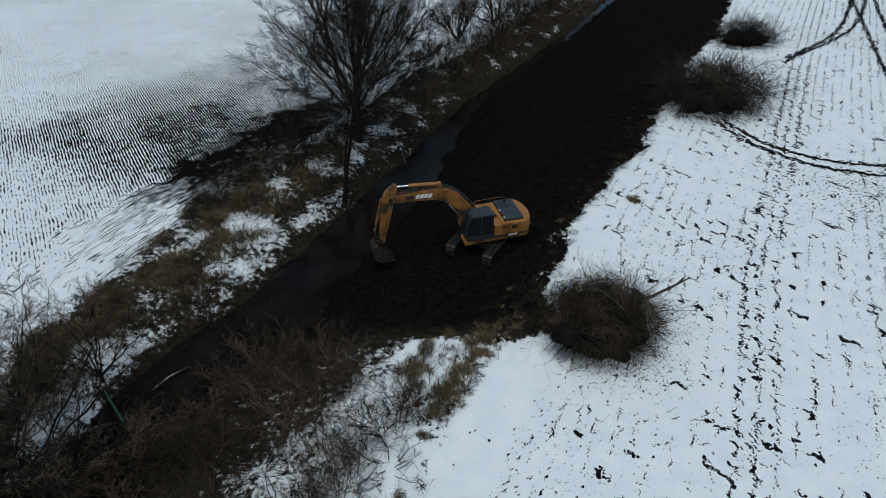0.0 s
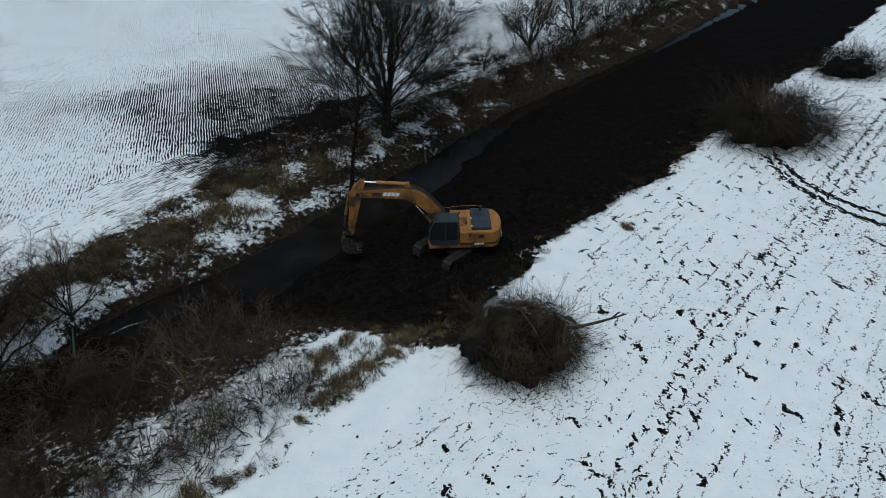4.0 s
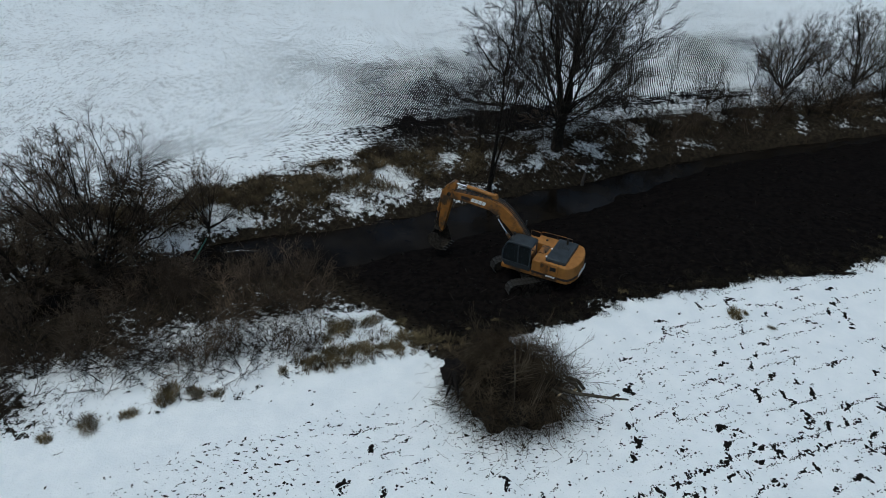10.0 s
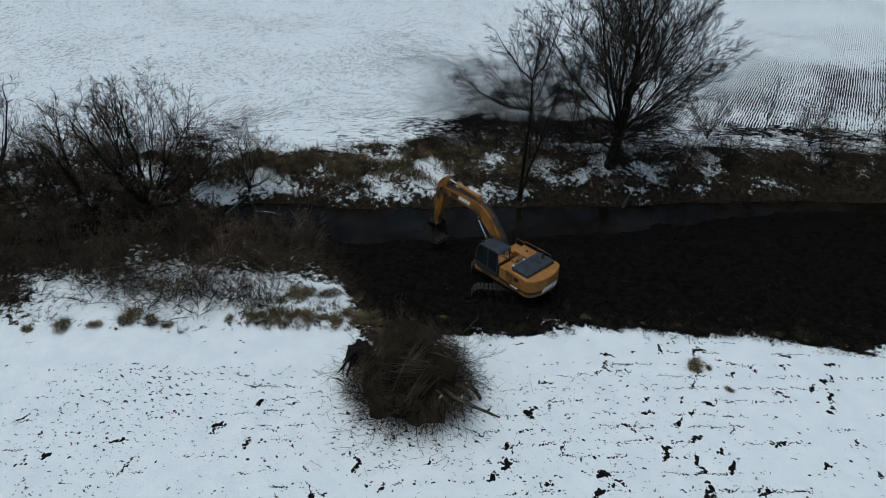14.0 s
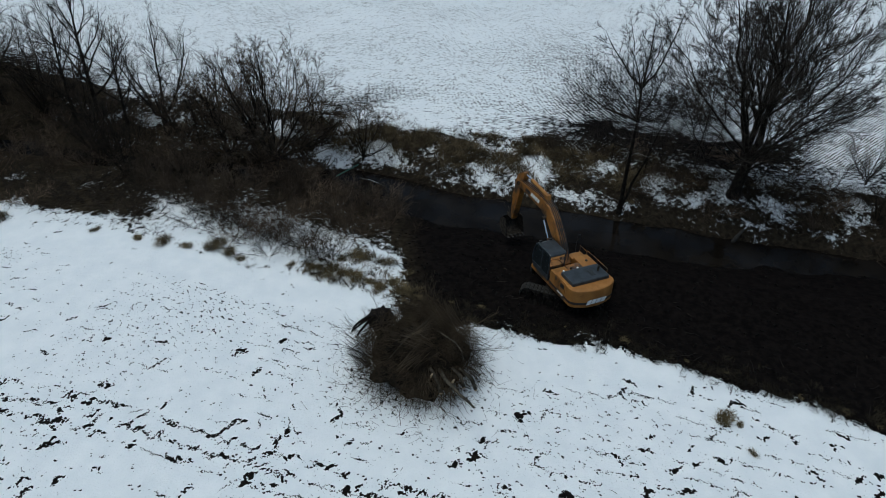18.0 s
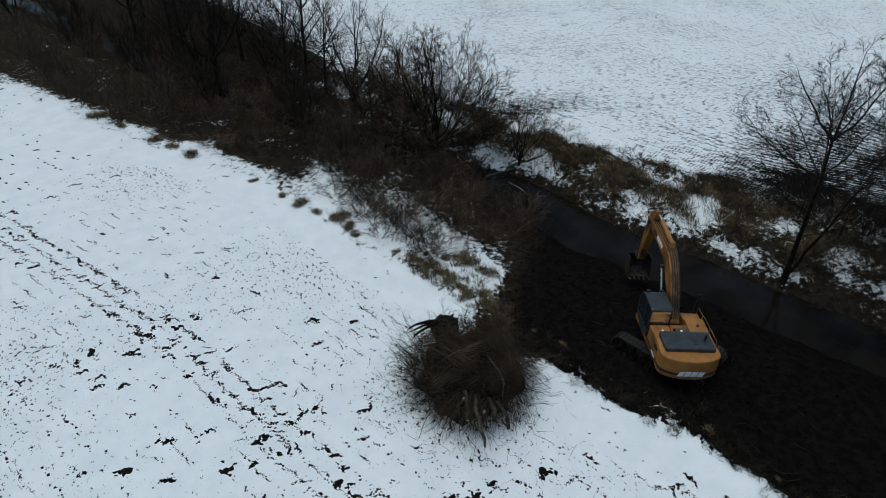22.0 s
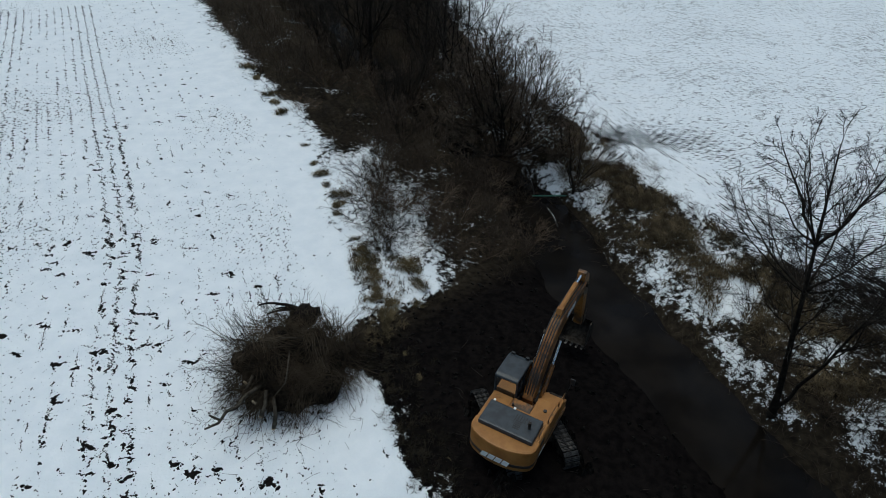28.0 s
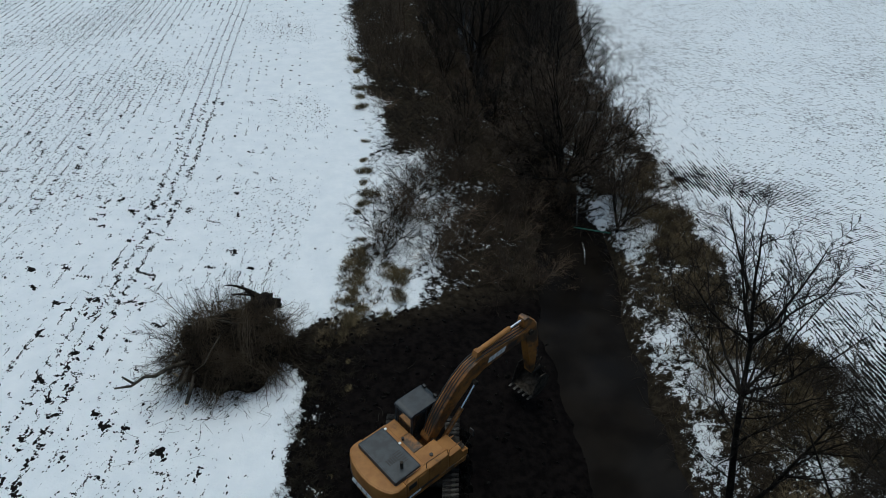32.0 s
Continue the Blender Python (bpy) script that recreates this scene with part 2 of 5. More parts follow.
RUBBER = simple("black hose", (0.010, 0.010, 0.010), (0.02, 0.02, 0.02), 8, 0.6, bump=0.1)
WHITE = simple("white decal", (0.70, 0.70, 0.68), (0.80, 0.80, 0.78), 6, 0.5, bump=0)
DARK_DECAL = simple("dark decal", (0.02, 0.015, 0.015), (0.03, 0.022, 0.02), 6, 0.5, bump=0)


def glass_material():
    m, n, l, p = material("tinted cab glass")
    p.inputs["Base Color"].default_value = (0.10, 0.12, 0.13, 1)
    p.inputs["Roughness"].default_value, p.inputs["IOR"].default_value = 0.04, 1.5
    p.inputs["Transmission Weight"].default_value = 0.85
    return m


GLASS = glass_material()

# ---- plan of the stream: x of each line at y ----
Y_NEAR = [-400, -60, -36, -7, 0, 5, 9, 12, 17, 21.4, 24.2, 26.5, 28.3, 30.3, 32, 35.5, 41, 43.6, 46.7, 49, 63.7, 76, 89.5, 120, 400]
X_NEAR = [-150, -28, -18.2, -9.3, -7.9, -6.4, -4.7, -2.6, -0.2, 2.3, 4.2, 5.2, 6.2, 7.0, 7.7, 9.5, 13.2, 15.2, 16.6, 17.6, 25.5, 33, 40, 57, 210]
Y_WN = [-400, -60, -20, 0, 10, 18, 22, 26.4, 30, 33, 36.6, 40.7, 48, 56.6, 64, 72, 85, 100, 400]
X_WN = [-190, -47, -27.5, -19.2, -16, -13, -10, -7.4, -6, -4.9, -3, -1.2, 0.5, 2.9, 7.3, 11.5, 19.0, 26.5, 188]
Y_WF = [-400, -60, -20, 0, 10, 18, 21, 24.4, 27.3, 30, 32, 34, 38.3, 42, 45, 50.5, 57.4, 65, 72, 85, 100, 400]
X_WF = [-194, -49, -29, -21, -18, -16.3, -15.6, -13.8, -11.4, -10.3, -9.2, -8.3, -6.2, -4.8, -3.1, -0.9, 2.3, 6.8, 11, 18.5, 26, 187]
Y_FAR = [-400, -60, -24, -2, 9, 18, 22.5, 26, 31.3, 38.4, 43.8, 56, 70, 85, 100, 400]
X_FAR = [-230, -66, -47, -32, -27, -23.2, -20.6, -19, -17.2, -15.1, -11.6, -4.8, 4.3, 12, 20, 180]
Y_ROW = [-400, -60, -40, -22.5, -3.5, 8, 14.2, 20, 26.8, 32.5, 40, 60, 90, 400]
X_ROW = [-120, -13, -6.9, -1.2, 4.8, 8.6, 11.6, 14.3, 17.2, 20.2, 24.2, 35, 52, 220]
WATER_Z = -1.8


def line(y, ys, xs):
    return np.interp(y, ys, xs)


def wave(x, y, s, seed=0.0):
    """Cheap smooth two-dimensional noise, about -1 to 1."""
    a = np.sin(x * 1.31 / s + 1.7 * np.sin(y * 0.83 / s + seed) + seed)
    b = np.sin(y * 1.17 / s + 1.9 * np.sin(x * 0.71 / s - seed * 1.3) + 2.1 * seed)
    c = np.sin((x * 0.77 - y * 0.93) / s + 1.3 * np.sin((x + y) * 0.59 / s + seed) + 0.7 * seed)
    return (a + b + c) / 3


def smooth(v, a, b):
    t = np.clip((v - a) / (b - a), 0, 1)
    return t * t * (3 - 2 * t)


def height(x, y):
    x, y = np.asarray(x, float), np.asarray(y, float)
    near = line(y, Y_NEAR, X_NEAR) + 0.35 * wave(x * 0, y, 0.9, 3) + 0.2 * wave(x, y, 0.35, 5)
    wn_, wf, far = line(y, Y_WN, X_WN) + 0.25 * wave(x * 0, y, 0.8, 1), line(y, Y_WF, X_WF) + 0.3 * wave(x * 0, y, 0.7, 2), line(y, Y_FAR, X_FAR)
    t = (near - x) / (near - wn_)
    s = (wf - x) / (wf - far)
    cleared = smooth(y, 20, 25)
    bank = np.interp(t, [0, 0.03, 0.12, 0.45, 0.75, 0.93, 1.0, 1.1], [0, -0.06, -0.28, -0.6, -0.95, -1.55, -1.9, -2.3]) * cleared \
        + np.interp(t, [0, 0.1, 0.4, 0.75, 0.93, 1.0, 1.1], [0, 0.02, -0.25, -0.8, -1.4, -1.9, -2.3]) * (1 - cleared)
    across = np.interp(s, [-0.1, 0, 0.12, 0.35, 0.7, 1.0], [-2.3, -1.95, -1.35, -0.85, -0.3, 0.0])
    z = np.where(x > near, 0.0, np.where(x > wn_, bank, np.where(x > wf, -2.3, np.where(x > far, across, 0.0))))
    rough = np.where((x > far) & (x < near), 1.0, 0.12)
    z = z + rough * (0.07 * wave(x, y, 0.55, 4) + 0.05 * wave(x, y, 0.22, 6) + 0.06 * wave(x, y, 1.6, 8))
    return z + 0.06 * wave(x, y, 9, 2)


def ground_z(x, y):
    return float(height(x, y))


def headland(x, y):
    """Width of the headland along the far bank."""
    return 6.0 + 1.6 * wave(x, y, 1.1, 31) + 0.9 * wave(x, y, 0.4, 32)


def row_coords(x, y):
    """Along and across the drill rows of the near field."""
    return y * 1.12, (x - line(y, Y_ROW, X_ROW)) * 0.88


def bare_amount(x, y):
    """How much soil shows through the snow of the far field."""
    def blob(cx, cy, rx, ry, turn):
        c, s = math.cos(turn), math.sin(turn)
        dx, dy = x - cx, y - cy
        return np.exp(-((dx * c + dy * s) / rx) ** 2 - ((-dx * s + dy * c) / ry) ** 2)
    v = 1.9 * blob(-16.6, 44.2, 7.0, 3.2, 0.95) + 0.7 * blob(-25, 48, 10, 4.5, 0.35) + 1.15 * blob(-19.8, 46.5, 9, 6.5, 0.6) + 0.6 * blob(-11, 65, 14, 7, 1.0) + 0.75 * blob(-11, 79, 9, 7, 1.0) + 0.6 * blob(-22, 57, 9, 7, 0.9) + 0.4 * blob(-8, 84, 18, 14, 1.0)
    v = v + 0.6 * blob(-37, -8, 5, 14, -0.45) + 1.25 * blob(-25.6, 21, 2.2, 5.0, 0.7) + 0.5 * blob(-42, -16, 3, 9, -0.45)
    v = v + 0.45 * blob(-31, 50, 15, 9, 0.9) + 0.8 * blob(-4.2, 64, 9, 2.6, 1.08) + 0.9 * blob(-13.5, 46.5, 7, 3.0, 1.1)
    return v * (0.85 + 0.35 * wave(x, y, 2.1, 7))


# ---- ground ----


def spaced(lo, hi, step, far):
    mid = np.arange(lo, hi + 1e-6, step)
    grow, d, k = [], step, 0.0
    while k < far:
        d *= 1.22
        k += d
        grow.append(k)
    grow = np.array(grow)
    return np.concatenate([(lo - grow)[::-1], mid, hi + grow])


def mesh_object(name, verts, faces, mat, parent=None, label="", smooth_shade=False):
    me = bpy.data.meshes.new(name)
    me.from_pydata(verts, [], faces)
    me.materials.append(mat)
    if smooth_shade:
        me.shade_smooth()
    ob = new(name, me)
    if parent is not None:
        ob.parent = parent
    if label:
        ob["label"] = label
    return ob


def build_ground():
    xs, ys = spaced(-44, 40, 0.36, 700), spaced(-26, 88, 0.4, 700)
    X, Y = np.meshgrid(xs, ys)
    Z = height(X, Y)
    nx, ny = len(xs), len(ys)
    i = np.arange(nx * ny).reshape(ny, nx)
    faces = np.stack([i[:-1, :-1], i[:-1, 1:], i[1:, 1:], i[1:, :-1]], -1).reshape(-1, 4)
    ob = mesh_object("ground", np.stack([X, Y, Z], -1).reshape(-1, 3).tolist(), faces.tolist(), GROUND, smooth_shade=True)
    near, wn_ = line(Y, Y_NEAR, X_NEAR), line(Y, Y_WN, X_WN)
    wf, far = line(Y, Y_WF, X_WF), line(Y, Y_FAR, X_FAR)
    near = near + 0.35 * wave(X * 0, Y, 0.9, 3) + 0.3 * wave(X, Y, 0.4, 5)
    cleared = smooth(Y, 22.3, 25.0)
    d = X - near
    open_y = smooth(Y, 5.0, 11.0)
    under = 0.10 + 0.66 * (open_y * smooth(d, -9.8, -3.6) + (1 - open_y) * smooth(d, -2.6, -0.4)) + 0.24 * wave(X, Y, 1.3, 9)
    mud = -0.75 + 0.8 * smooth(d, -2.0, 0.0) + 0.16 * wave(X, Y, 0.7, 11)
    mud = mud + 0.75 * np.clip(wave(X, Y, 0.8, 17), 0, 1) * smooth(d, -3.0, -0.2)
    nearside = np.where(d > 0, 0.62 + 0.88 * smooth(d, 0, 1.3), cleared * mud + (1 - cleared) * under)
    s = (wf - X) / (wf - far)
    thick = smooth(Y, 20, 12)
    bank = 0.38 + 0.3 * wave(X, Y, 0.9, 13) - 0.35 * smooth(s, 0.2, 0.0) + 0.12 * smooth(s, 0.35, 0.55) + 0.05 * smooth(s, 0.75, 1.0) - 0.12 * thick - 0.4 * smooth(Y, 4, -10) - 0.26 * smooth(Y, 48, 58) - 0.2 * smooth(s, 0.2, 0.5) * np.exp(-((Y - 26.5) / 3.8) ** 2) + 0.22 * wave(X, Y, 0.5, 51) * smooth(Y, 36, 42)
    bank = bank - 0.25 * np.exp(-((X + 13.5) / 4.0) ** 2 - ((Y - 42.5) / 5.0) ** 2) + 0.35 * np.exp(-((X + 12.2) / 2.2) ** 2 - ((Y - 32.5) / 3.5) ** 2) + 0.38 * np.exp(-((X + 17.2) / 2.2) ** 2 - ((Y - 19.8) / 3.2) ** 2)
    farside = np.where(X > far, bank, 0.6 + 0.75 * smooth(far - X, 0, 1.5))
    snow = np.where(X > wn_, nearside, np.where(X > wf, -0.8, farside))
    # trampled litter round the brush piles
    for cx, cy, r in ((7.6, 23.3, 4.6), (24.5, 54.5, 7.5), (33.5, 71, 6.0)):
        q = np.hypot(X - cx, Y - cy) / r
        snow = snow - 1.6 * np.clip(1 - q, 0, 1) * (0.75 + 0.5 * wave(X, Y, 0.6, 15))
    snow = snow - 1.5 * np.exp(-((X - 4.4) / 1.3) ** 2 - ((Y - 24.3) / 1.5) ** 2)
    litter = np.clip(np.where(X > wn_, 1 - cleared, np.where(X > wf, 0, 0.9)) * 1.0, 0, 1)
    litter = np.where((X > near + 0.4), 0.25, litter)
    litter = np.where(X < far - 0.5, 0.0, litter)
    u, w = row_coords(X, Y)
    bare = bare_amount(X, Y)
    rows = np.where(d > 3, 0.85 + 0.35 * wave(X, Y, 4, 5) + 0.2 * smooth(w, 0, 8), 0.0)
    inland = np.clip((far - X) - headland(X, Y), -3, 3)
    bare = np.clip(bare, -0.2, 1.5) + 0.18 * wave(X, Y, 4, 3) + 0.12 * wave(X, Y, 1.3, 44)
    for key, v in (("inland", inland), ("bare", bare), ("far_field", np.where(X < far - 0.4, 1.0, 0.0)), ("snow", snow), ("litter", litter), ("rows", rows), ("row_along", u), ("row_across", w)):
        at = ob.data.attributes.new(key, "FLOAT", "POINT")
        at.data.foreach_set("value", np.ascontiguousarray(v, dtype=np.float32).ravel())
    tagged(ob, "snow covered arable fields with a black mud strip", "ground", kind="structure")


build_ground()


def build_water():
    ys = np.concatenate([np.arange(-120, -10, 4.0), np.arange(-10, 95, 0.7), np.arange(95, 180, 4.0)])
    verts, faces = [], []
    for k, y in enumerate(ys):
        a, b = line(y, Y_WF, X_WF) - 0.7, line(y, Y_WN, X_WN) + 0.9
        for j in range(5):
            verts.append((a + (b - a) * j / 4, y, WATER_Z))
        if k:
            for j in range(4):
                q = (k - 1) * 5 + j
                faces.append((q, q + 1, q + 6, q + 5))
    tagged(mesh_object("water", verts, faces, WATER, smooth_shade=True), "dark brown stream reflecting a grey sky", "water", kind="structure")


build_water()

# ---- helpers for things ----


def empty(name, m, label, category, group="", kind=""):
    ob = new(name)
    ob.empty_display_size = 0.3
    ob.matrix_basis = m
    return tagged(ob, label, category, group, kind)


def part(name, bm, mat, parent, label="", smooth_shade=False):
    me = bpy.data.meshes.new(name)
    bm.to_mesh(me)
    bm.free()
    me.materials.append(mat)
    if smooth_shade:
        me.shade_smooth()
    ob = new(name, me)
    ob.parent = parent
    if label:
        ob["label"] = label
    return ob


class Tubes:
    """Collects tapered tubes along polylines in one mesh."""

    def __init__(self):
        self.v, self.f = [], []

    def add(self, pts, radii, sides=3, cap=False, tip=False):
        base, k = len(self.v), len(pts)
        ref = Vector((0.31, 0.17, 0.93)) if abs((pts[-1] - pts[0]).normalized().z) < 0.9 else Vector((1, 0.2, 0))
        for i, (p, r) in enumerate(zip(pts, radii)):
            if tip and i == k - 1:
                self.v.append(tuple(p))
                break
            d = (pts[min(i + 1, k - 1)] - pts[max(i - 1, 0)]).normalized()
            a = d.cross(ref).normalized()
            b = d.cross(a)
            for j in range(sides):
                t = 2 * math.pi * j / sides
                self.v.append(tuple(p + a * (r * math.cos(t)) + b * (r * math.sin(t))))
        for i in range(k - 1):
            for j in range(sides):
                q, w = base + i * sides + j, base + i * sides + (j + 1) % sides
                if tip and i == k - 2:
                    self.f.append((q, w, base + (k - 1) * sides))
                else:
                    self.f.append((q, w, w + sides, q + sides))
        if cap:
            self.f.append(tuple(range(base + sides - 1, base - 1, -1)))
            self.f.append(tuple(base + (k - 1) * sides + j for j in range(sides)))

    def put(self, name, mat, parent=None, label=""):
        return mesh_object(name, self.v, self.f, mat, parent, label, True)


def rand_dir(rng, spread=1.0):
    return Vector((rng.gauss(0, spread), rng.gauss(0, spread), rng.gauss(0, spread)))


def shoot(rng, p, d, length, r0, r1, steps, wobble, lift):
    """A bending polyline from p along d; lift bends it up or down."""
    pts, radii = [p.copy()], [r0]
    d = d.normalized()
    for i in range(steps):
        d = (d + rand_dir(rng, wobble) + Vector((0, 0, lift))).normalized()
        p = p + d * (length / steps)
        pts.append(p.copy())
        radii.append(r0 + (r1 - r0) * (i + 1) / steps)
    return pts, radii


def side_dir(rng, d, angle):
    a = d.cross(rand_dir(rng)).normalized()
    return (d * math.cos(angle) + a * math.sin(angle)).normalized()


def ramify(rng, tubes_by_level, pts, radii, level, spec, thin=0.0105):
    """Side shoots along a limb. spec: per level (count, length factor, angle, wobble, lift, steps, sides, radius factor)."""
    if level >= len(spec):
        return
    count, lf, angle, wobble, lift, steps, sides, rf = spec[level]
    total = sum((pts[i + 1] - pts[i]).length for i in range(len(pts) - 1))
    n = max(1 if count < 2 else 2, round(count * rng.uniform(0.8, 1.2)))
    for i in range(n):
        t = 0.22 + 0.78 * (i + rng.random()) / n
        x = min(t * (len(pts) - 1), len(pts) - 1.001)
        k = int(x)
        p = pts[k].lerp(pts[k + 1], x - k)
        r = radii[k] + (radii[k + 1] - radii[k]) * (x - k)
        d = side_dir(rng, (pts[k + 1] - pts[k]).normalized(), angle * rng.uniform(0.65, 1.3))
        length = total * lf * (1.15 - 0.65 * t) * rng.uniform(0.7, 1.25)
        q, w = shoot(rng, p, d, length, max(r * rf, thin), thin * 0.66, steps, wobble, lift)
        tubes_by_level[min(level, len(tubes_by_level) - 1)].add(q, w, sides, tip=True)
        ramify(rng, tubes_by_level, q, w, level + 1, spec, thin)


def make_tree(name, seed, tall, trunk_r, stems, limbs, spec, label, lean=0.0, spread=0.5, fork=0.3, bark=None, twig=None, category="tree", group="", splay=0.16):
    """A bare tree: trunk, each main limb, and a crown of fine twigs."""
    rng = random.Random(seed)
    root = empty(name, Matrix(), label, category, group)
    trunk, limb_sets, boughs, twigs = Tubes(), [], Tubes(), Tubes()
    for s in range(stems):
        a = 2 * math.pi * s / max(stems, 1) + rng.uniform(-0.4, 0.4)
        d = Vector((math.cos(a) * (lean + splay * (stems > 1)), math.sin(a) * (lean + splay * (stems > 1)), 1))
        p0 = Vector((math.cos(a) * trunk_r * 0.7 * (stems > 1), math.sin(a) * trunk_r * 0.7 * (stems > 1), -0.35))
        pts, radii = shoot(rng, p0, d, tall * rng.uniform(0.82, 1.0), trunk_r, 0.02, 9, 0.045, 0.03)
        radii[0] *= 1.5
        trunk.add(pts, radii, 8)
        for i in range(limbs):
            t = fork + (0.95 - fork) * (i + rng.random() * 0.7) / limbs
            x = t * (len(pts) - 1)
            k = min(int(x), len(pts) - 2)
            p = pts[k].lerp(pts[k + 1], x - k)
            r = radii[k] + (radii[k + 1] - radii[k]) * (x - k)
            b = i * 2.4 + rng.uniform(-0.5, 0.5) + s
            up = 0.55 + 0.9 * t
            dd = Vector((math.cos(b) * spread * 1.6, math.sin(b) * spread * 1.6, up))
            length = tall * (0.62 - 0.42 * t) * rng.uniform(0.85, 1.2)
            q, w = shoot(rng, p, dd, length, r * 0.62, 0.014, 6, 0.10, 0.06)
            tube = Tubes()
            tube.add(q, w, 5)
            limb_sets.append(tube)
            ramify(rng, [boughs, twigs], q, w, 0, spec)
        ramify(rng, [boughs, twigs], pts[4:], radii[4:], 0, spec)
    bark, twig = bark or BARK, twig or TWIG
    trunk.put("trunk", bark, root)
    for tube in limb_sets:
        tube.put("limb", bark, root)
    tagged(boughs.put("bough_work", bark, root), kind="stuff")
    tagged(twigs.put("crown", twig, root, "fine bare twigs"), kind="stuff")
    return root


def bend(rng, a, b, sag, steps=7, wobble=0.12):
    """Points from a to b on a limb that rises steeper towards its end."""
    side = rand_dir(rng, wobble)
    pts = []
    for i in range(steps + 1):
        t = i / steps
        p = a.lerp(b, t) + side * math.sin(math.pi * t) + rand_dir(rng, wobble * 0.3) * (0 < i < steps)
        p.z -= sag * math.sin(math.pi * t)
        pts.append(p)
    return pts


def dome_point(middle, wide, high, polar, turn, k=1.0):
    a, b = radians(polar), radians(turn)
    return Vector((k * wide * math.sin(a) * math.cos(b), k * wide * math.sin(a) * math.sin(b), middle + k * high * math.cos(a)))


def make_limbed_tree(name, seed, label, trunk_r, trunk_h, mains, subs, middle, wide, high, spec, lean=(0.0, 0.0), twig=None, group="", thin=0.0105, bow=0.10):
    """A broad bare tree: a trunk that soon parts into heavy rising limbs (turn, polar angle, radius), which part again and fill a domed crown."""
    rng = random.Random(seed)
    root = empty(name, Matrix(), label, "tree", group)
    trunk, boughs, twigs = Tubes(), Tubes(), Tubes()
    pts, radii = shoot(rng, Vector((0, 0, -0.4)), Vector((*lean, 1)), trunk_h + 0.4, trunk_r, trunk_r * 0.72, 6, 0.03, 0.02)
    radii[0] *= 1.45
    radii[1] *= 1.1
    trunk.add(pts, radii, 10, True)
    trunk.put("trunk", BARK, root, "dark wet trunk")
    limbs = []
    for i, (turn, polar, r) in enumerate(mains):
        p = pts[-1 - (i % 3 if trunk_h > 2 else i % 2)]
        goal = dome_point(middle, wide, high, polar, turn, rng.uniform(0.92, 1.0)) + Vector((*lean, 0)) * middle
        q = bend(rng, p, goal, bow * (goal - p).length * math.sin(radians(polar)), 9, 0.035 * (goal - p).length)
        limbs.append((q, [r + (0.022 - r) * (k / 9) ** 0.75 for k in range(10)], turn, polar))
    for _ in range(subs):
        q0, w0, turn, polar = rng.choice(limbs[:len(mains)])
        k = rng.randint(2, 6)
        goal = dome_point(middle, wide, high, min(abs(polar + rng.gauss(0, 26)), 106), turn + rng.gauss(0, 40), rng.uniform(0.82, 1.0)) + Vector((*lean, 0)) * middle
        q = bend(rng, q0[k], goal, 0.07 * (goal - q0[k]).length, 7, 0.035 * (goal - q0[k]).length)
        r = w0[k] * rng.uniform(0.45, 0.7)
        limbs.append((q, [r + (0.014 - r) * (j / 7) ** 0.8 for j in range(8)], turn, polar))
    for q, w, _, _ in limbs:
        tube = Tubes()
        tube.add(q, w, 6, tip=True)
        tube.put("limb", BARK, root)
        ramify(rng, [boughs, twigs], q, w, 0, spec, thin)
    tagged(boughs.put("bough_work", BARK, root), kind="stuff")
    tagged(twigs.put("crown", twig or TWIG, root, "fine bare twigs"), kind="stuff")
    return root


def make_shrub(name, seed, tall, stems, spec, label, twig, fan=0.8, droop=0.0, group="", stem_r=0.026):
    rng = random.Random(seed)
    root = empty(name, Matrix(), label, "shrub", group)
    twigs = Tubes()
    for s in range(stems):
        a = 2 * math.pi * s / stems + rng.uniform(-0.5, 0.5)
        out = fan * rng.uniform(0.15, 1.2)
        d = Vector((math.cos(a) * out, math.sin(a) * out, 1))
        p = Vector((math.cos(a), math.sin(a), 0)) * rng.uniform(0.02, 0.35) + Vector((0, 0, -0.2))
        pts, radii = shoot(rng, p, d, tall * rng.uniform(0.6, 1.2), stem_r * rng.uniform(0.7, 1.3), 0.006, 6, 0.2, droop)
        stem = Tubes()
        stem.add(pts, radii, 4)
        stem.put("stem", twig, root)
        ramify(rng, [twigs], pts, radii, 0, spec, 0.0085)
    tagged(twigs.put("crown", twig, root), kind="stuff")
    return root


def stand(x, y, turn=0.0, size=1.0, sink=0.0, tall=1.0):
    return pose(x, y, ground_z(x, y) - sink, 0, 0, turn) @ Matrix.Diagonal((size, size, size * tall, 1))


# ---- trees ----
# per level: count, length factor, angle, wobble, lift, steps, sides, radius factor
OPEN = [(11, 0.40, 0.75, 0.12, 0.05, 4, 3, 0.6), (7, 0.42, 0.75, 0.14, 0.03, 3, 3, 0.65), (6, 0.55, 0.75, 0.1, 0.02, 1, 3, 0.8)]
BUSHY = [(7, 0.46, 0.6, 0.12, 0.08, 3, 3, 0.6), (6, 0.48, 0.6, 0.12, 0.06, 1, 3, 0.7), (1.6, 0.55, 0.6, 0.1, 0.04, 1, 3, 0.8)]
THIN = [(6, 0.40, 0.65, 0.1, 0.06, 3, 3, 0.6), (5, 0.48, 0.65, 0.1, 0.04, 2, 3, 0.7)]

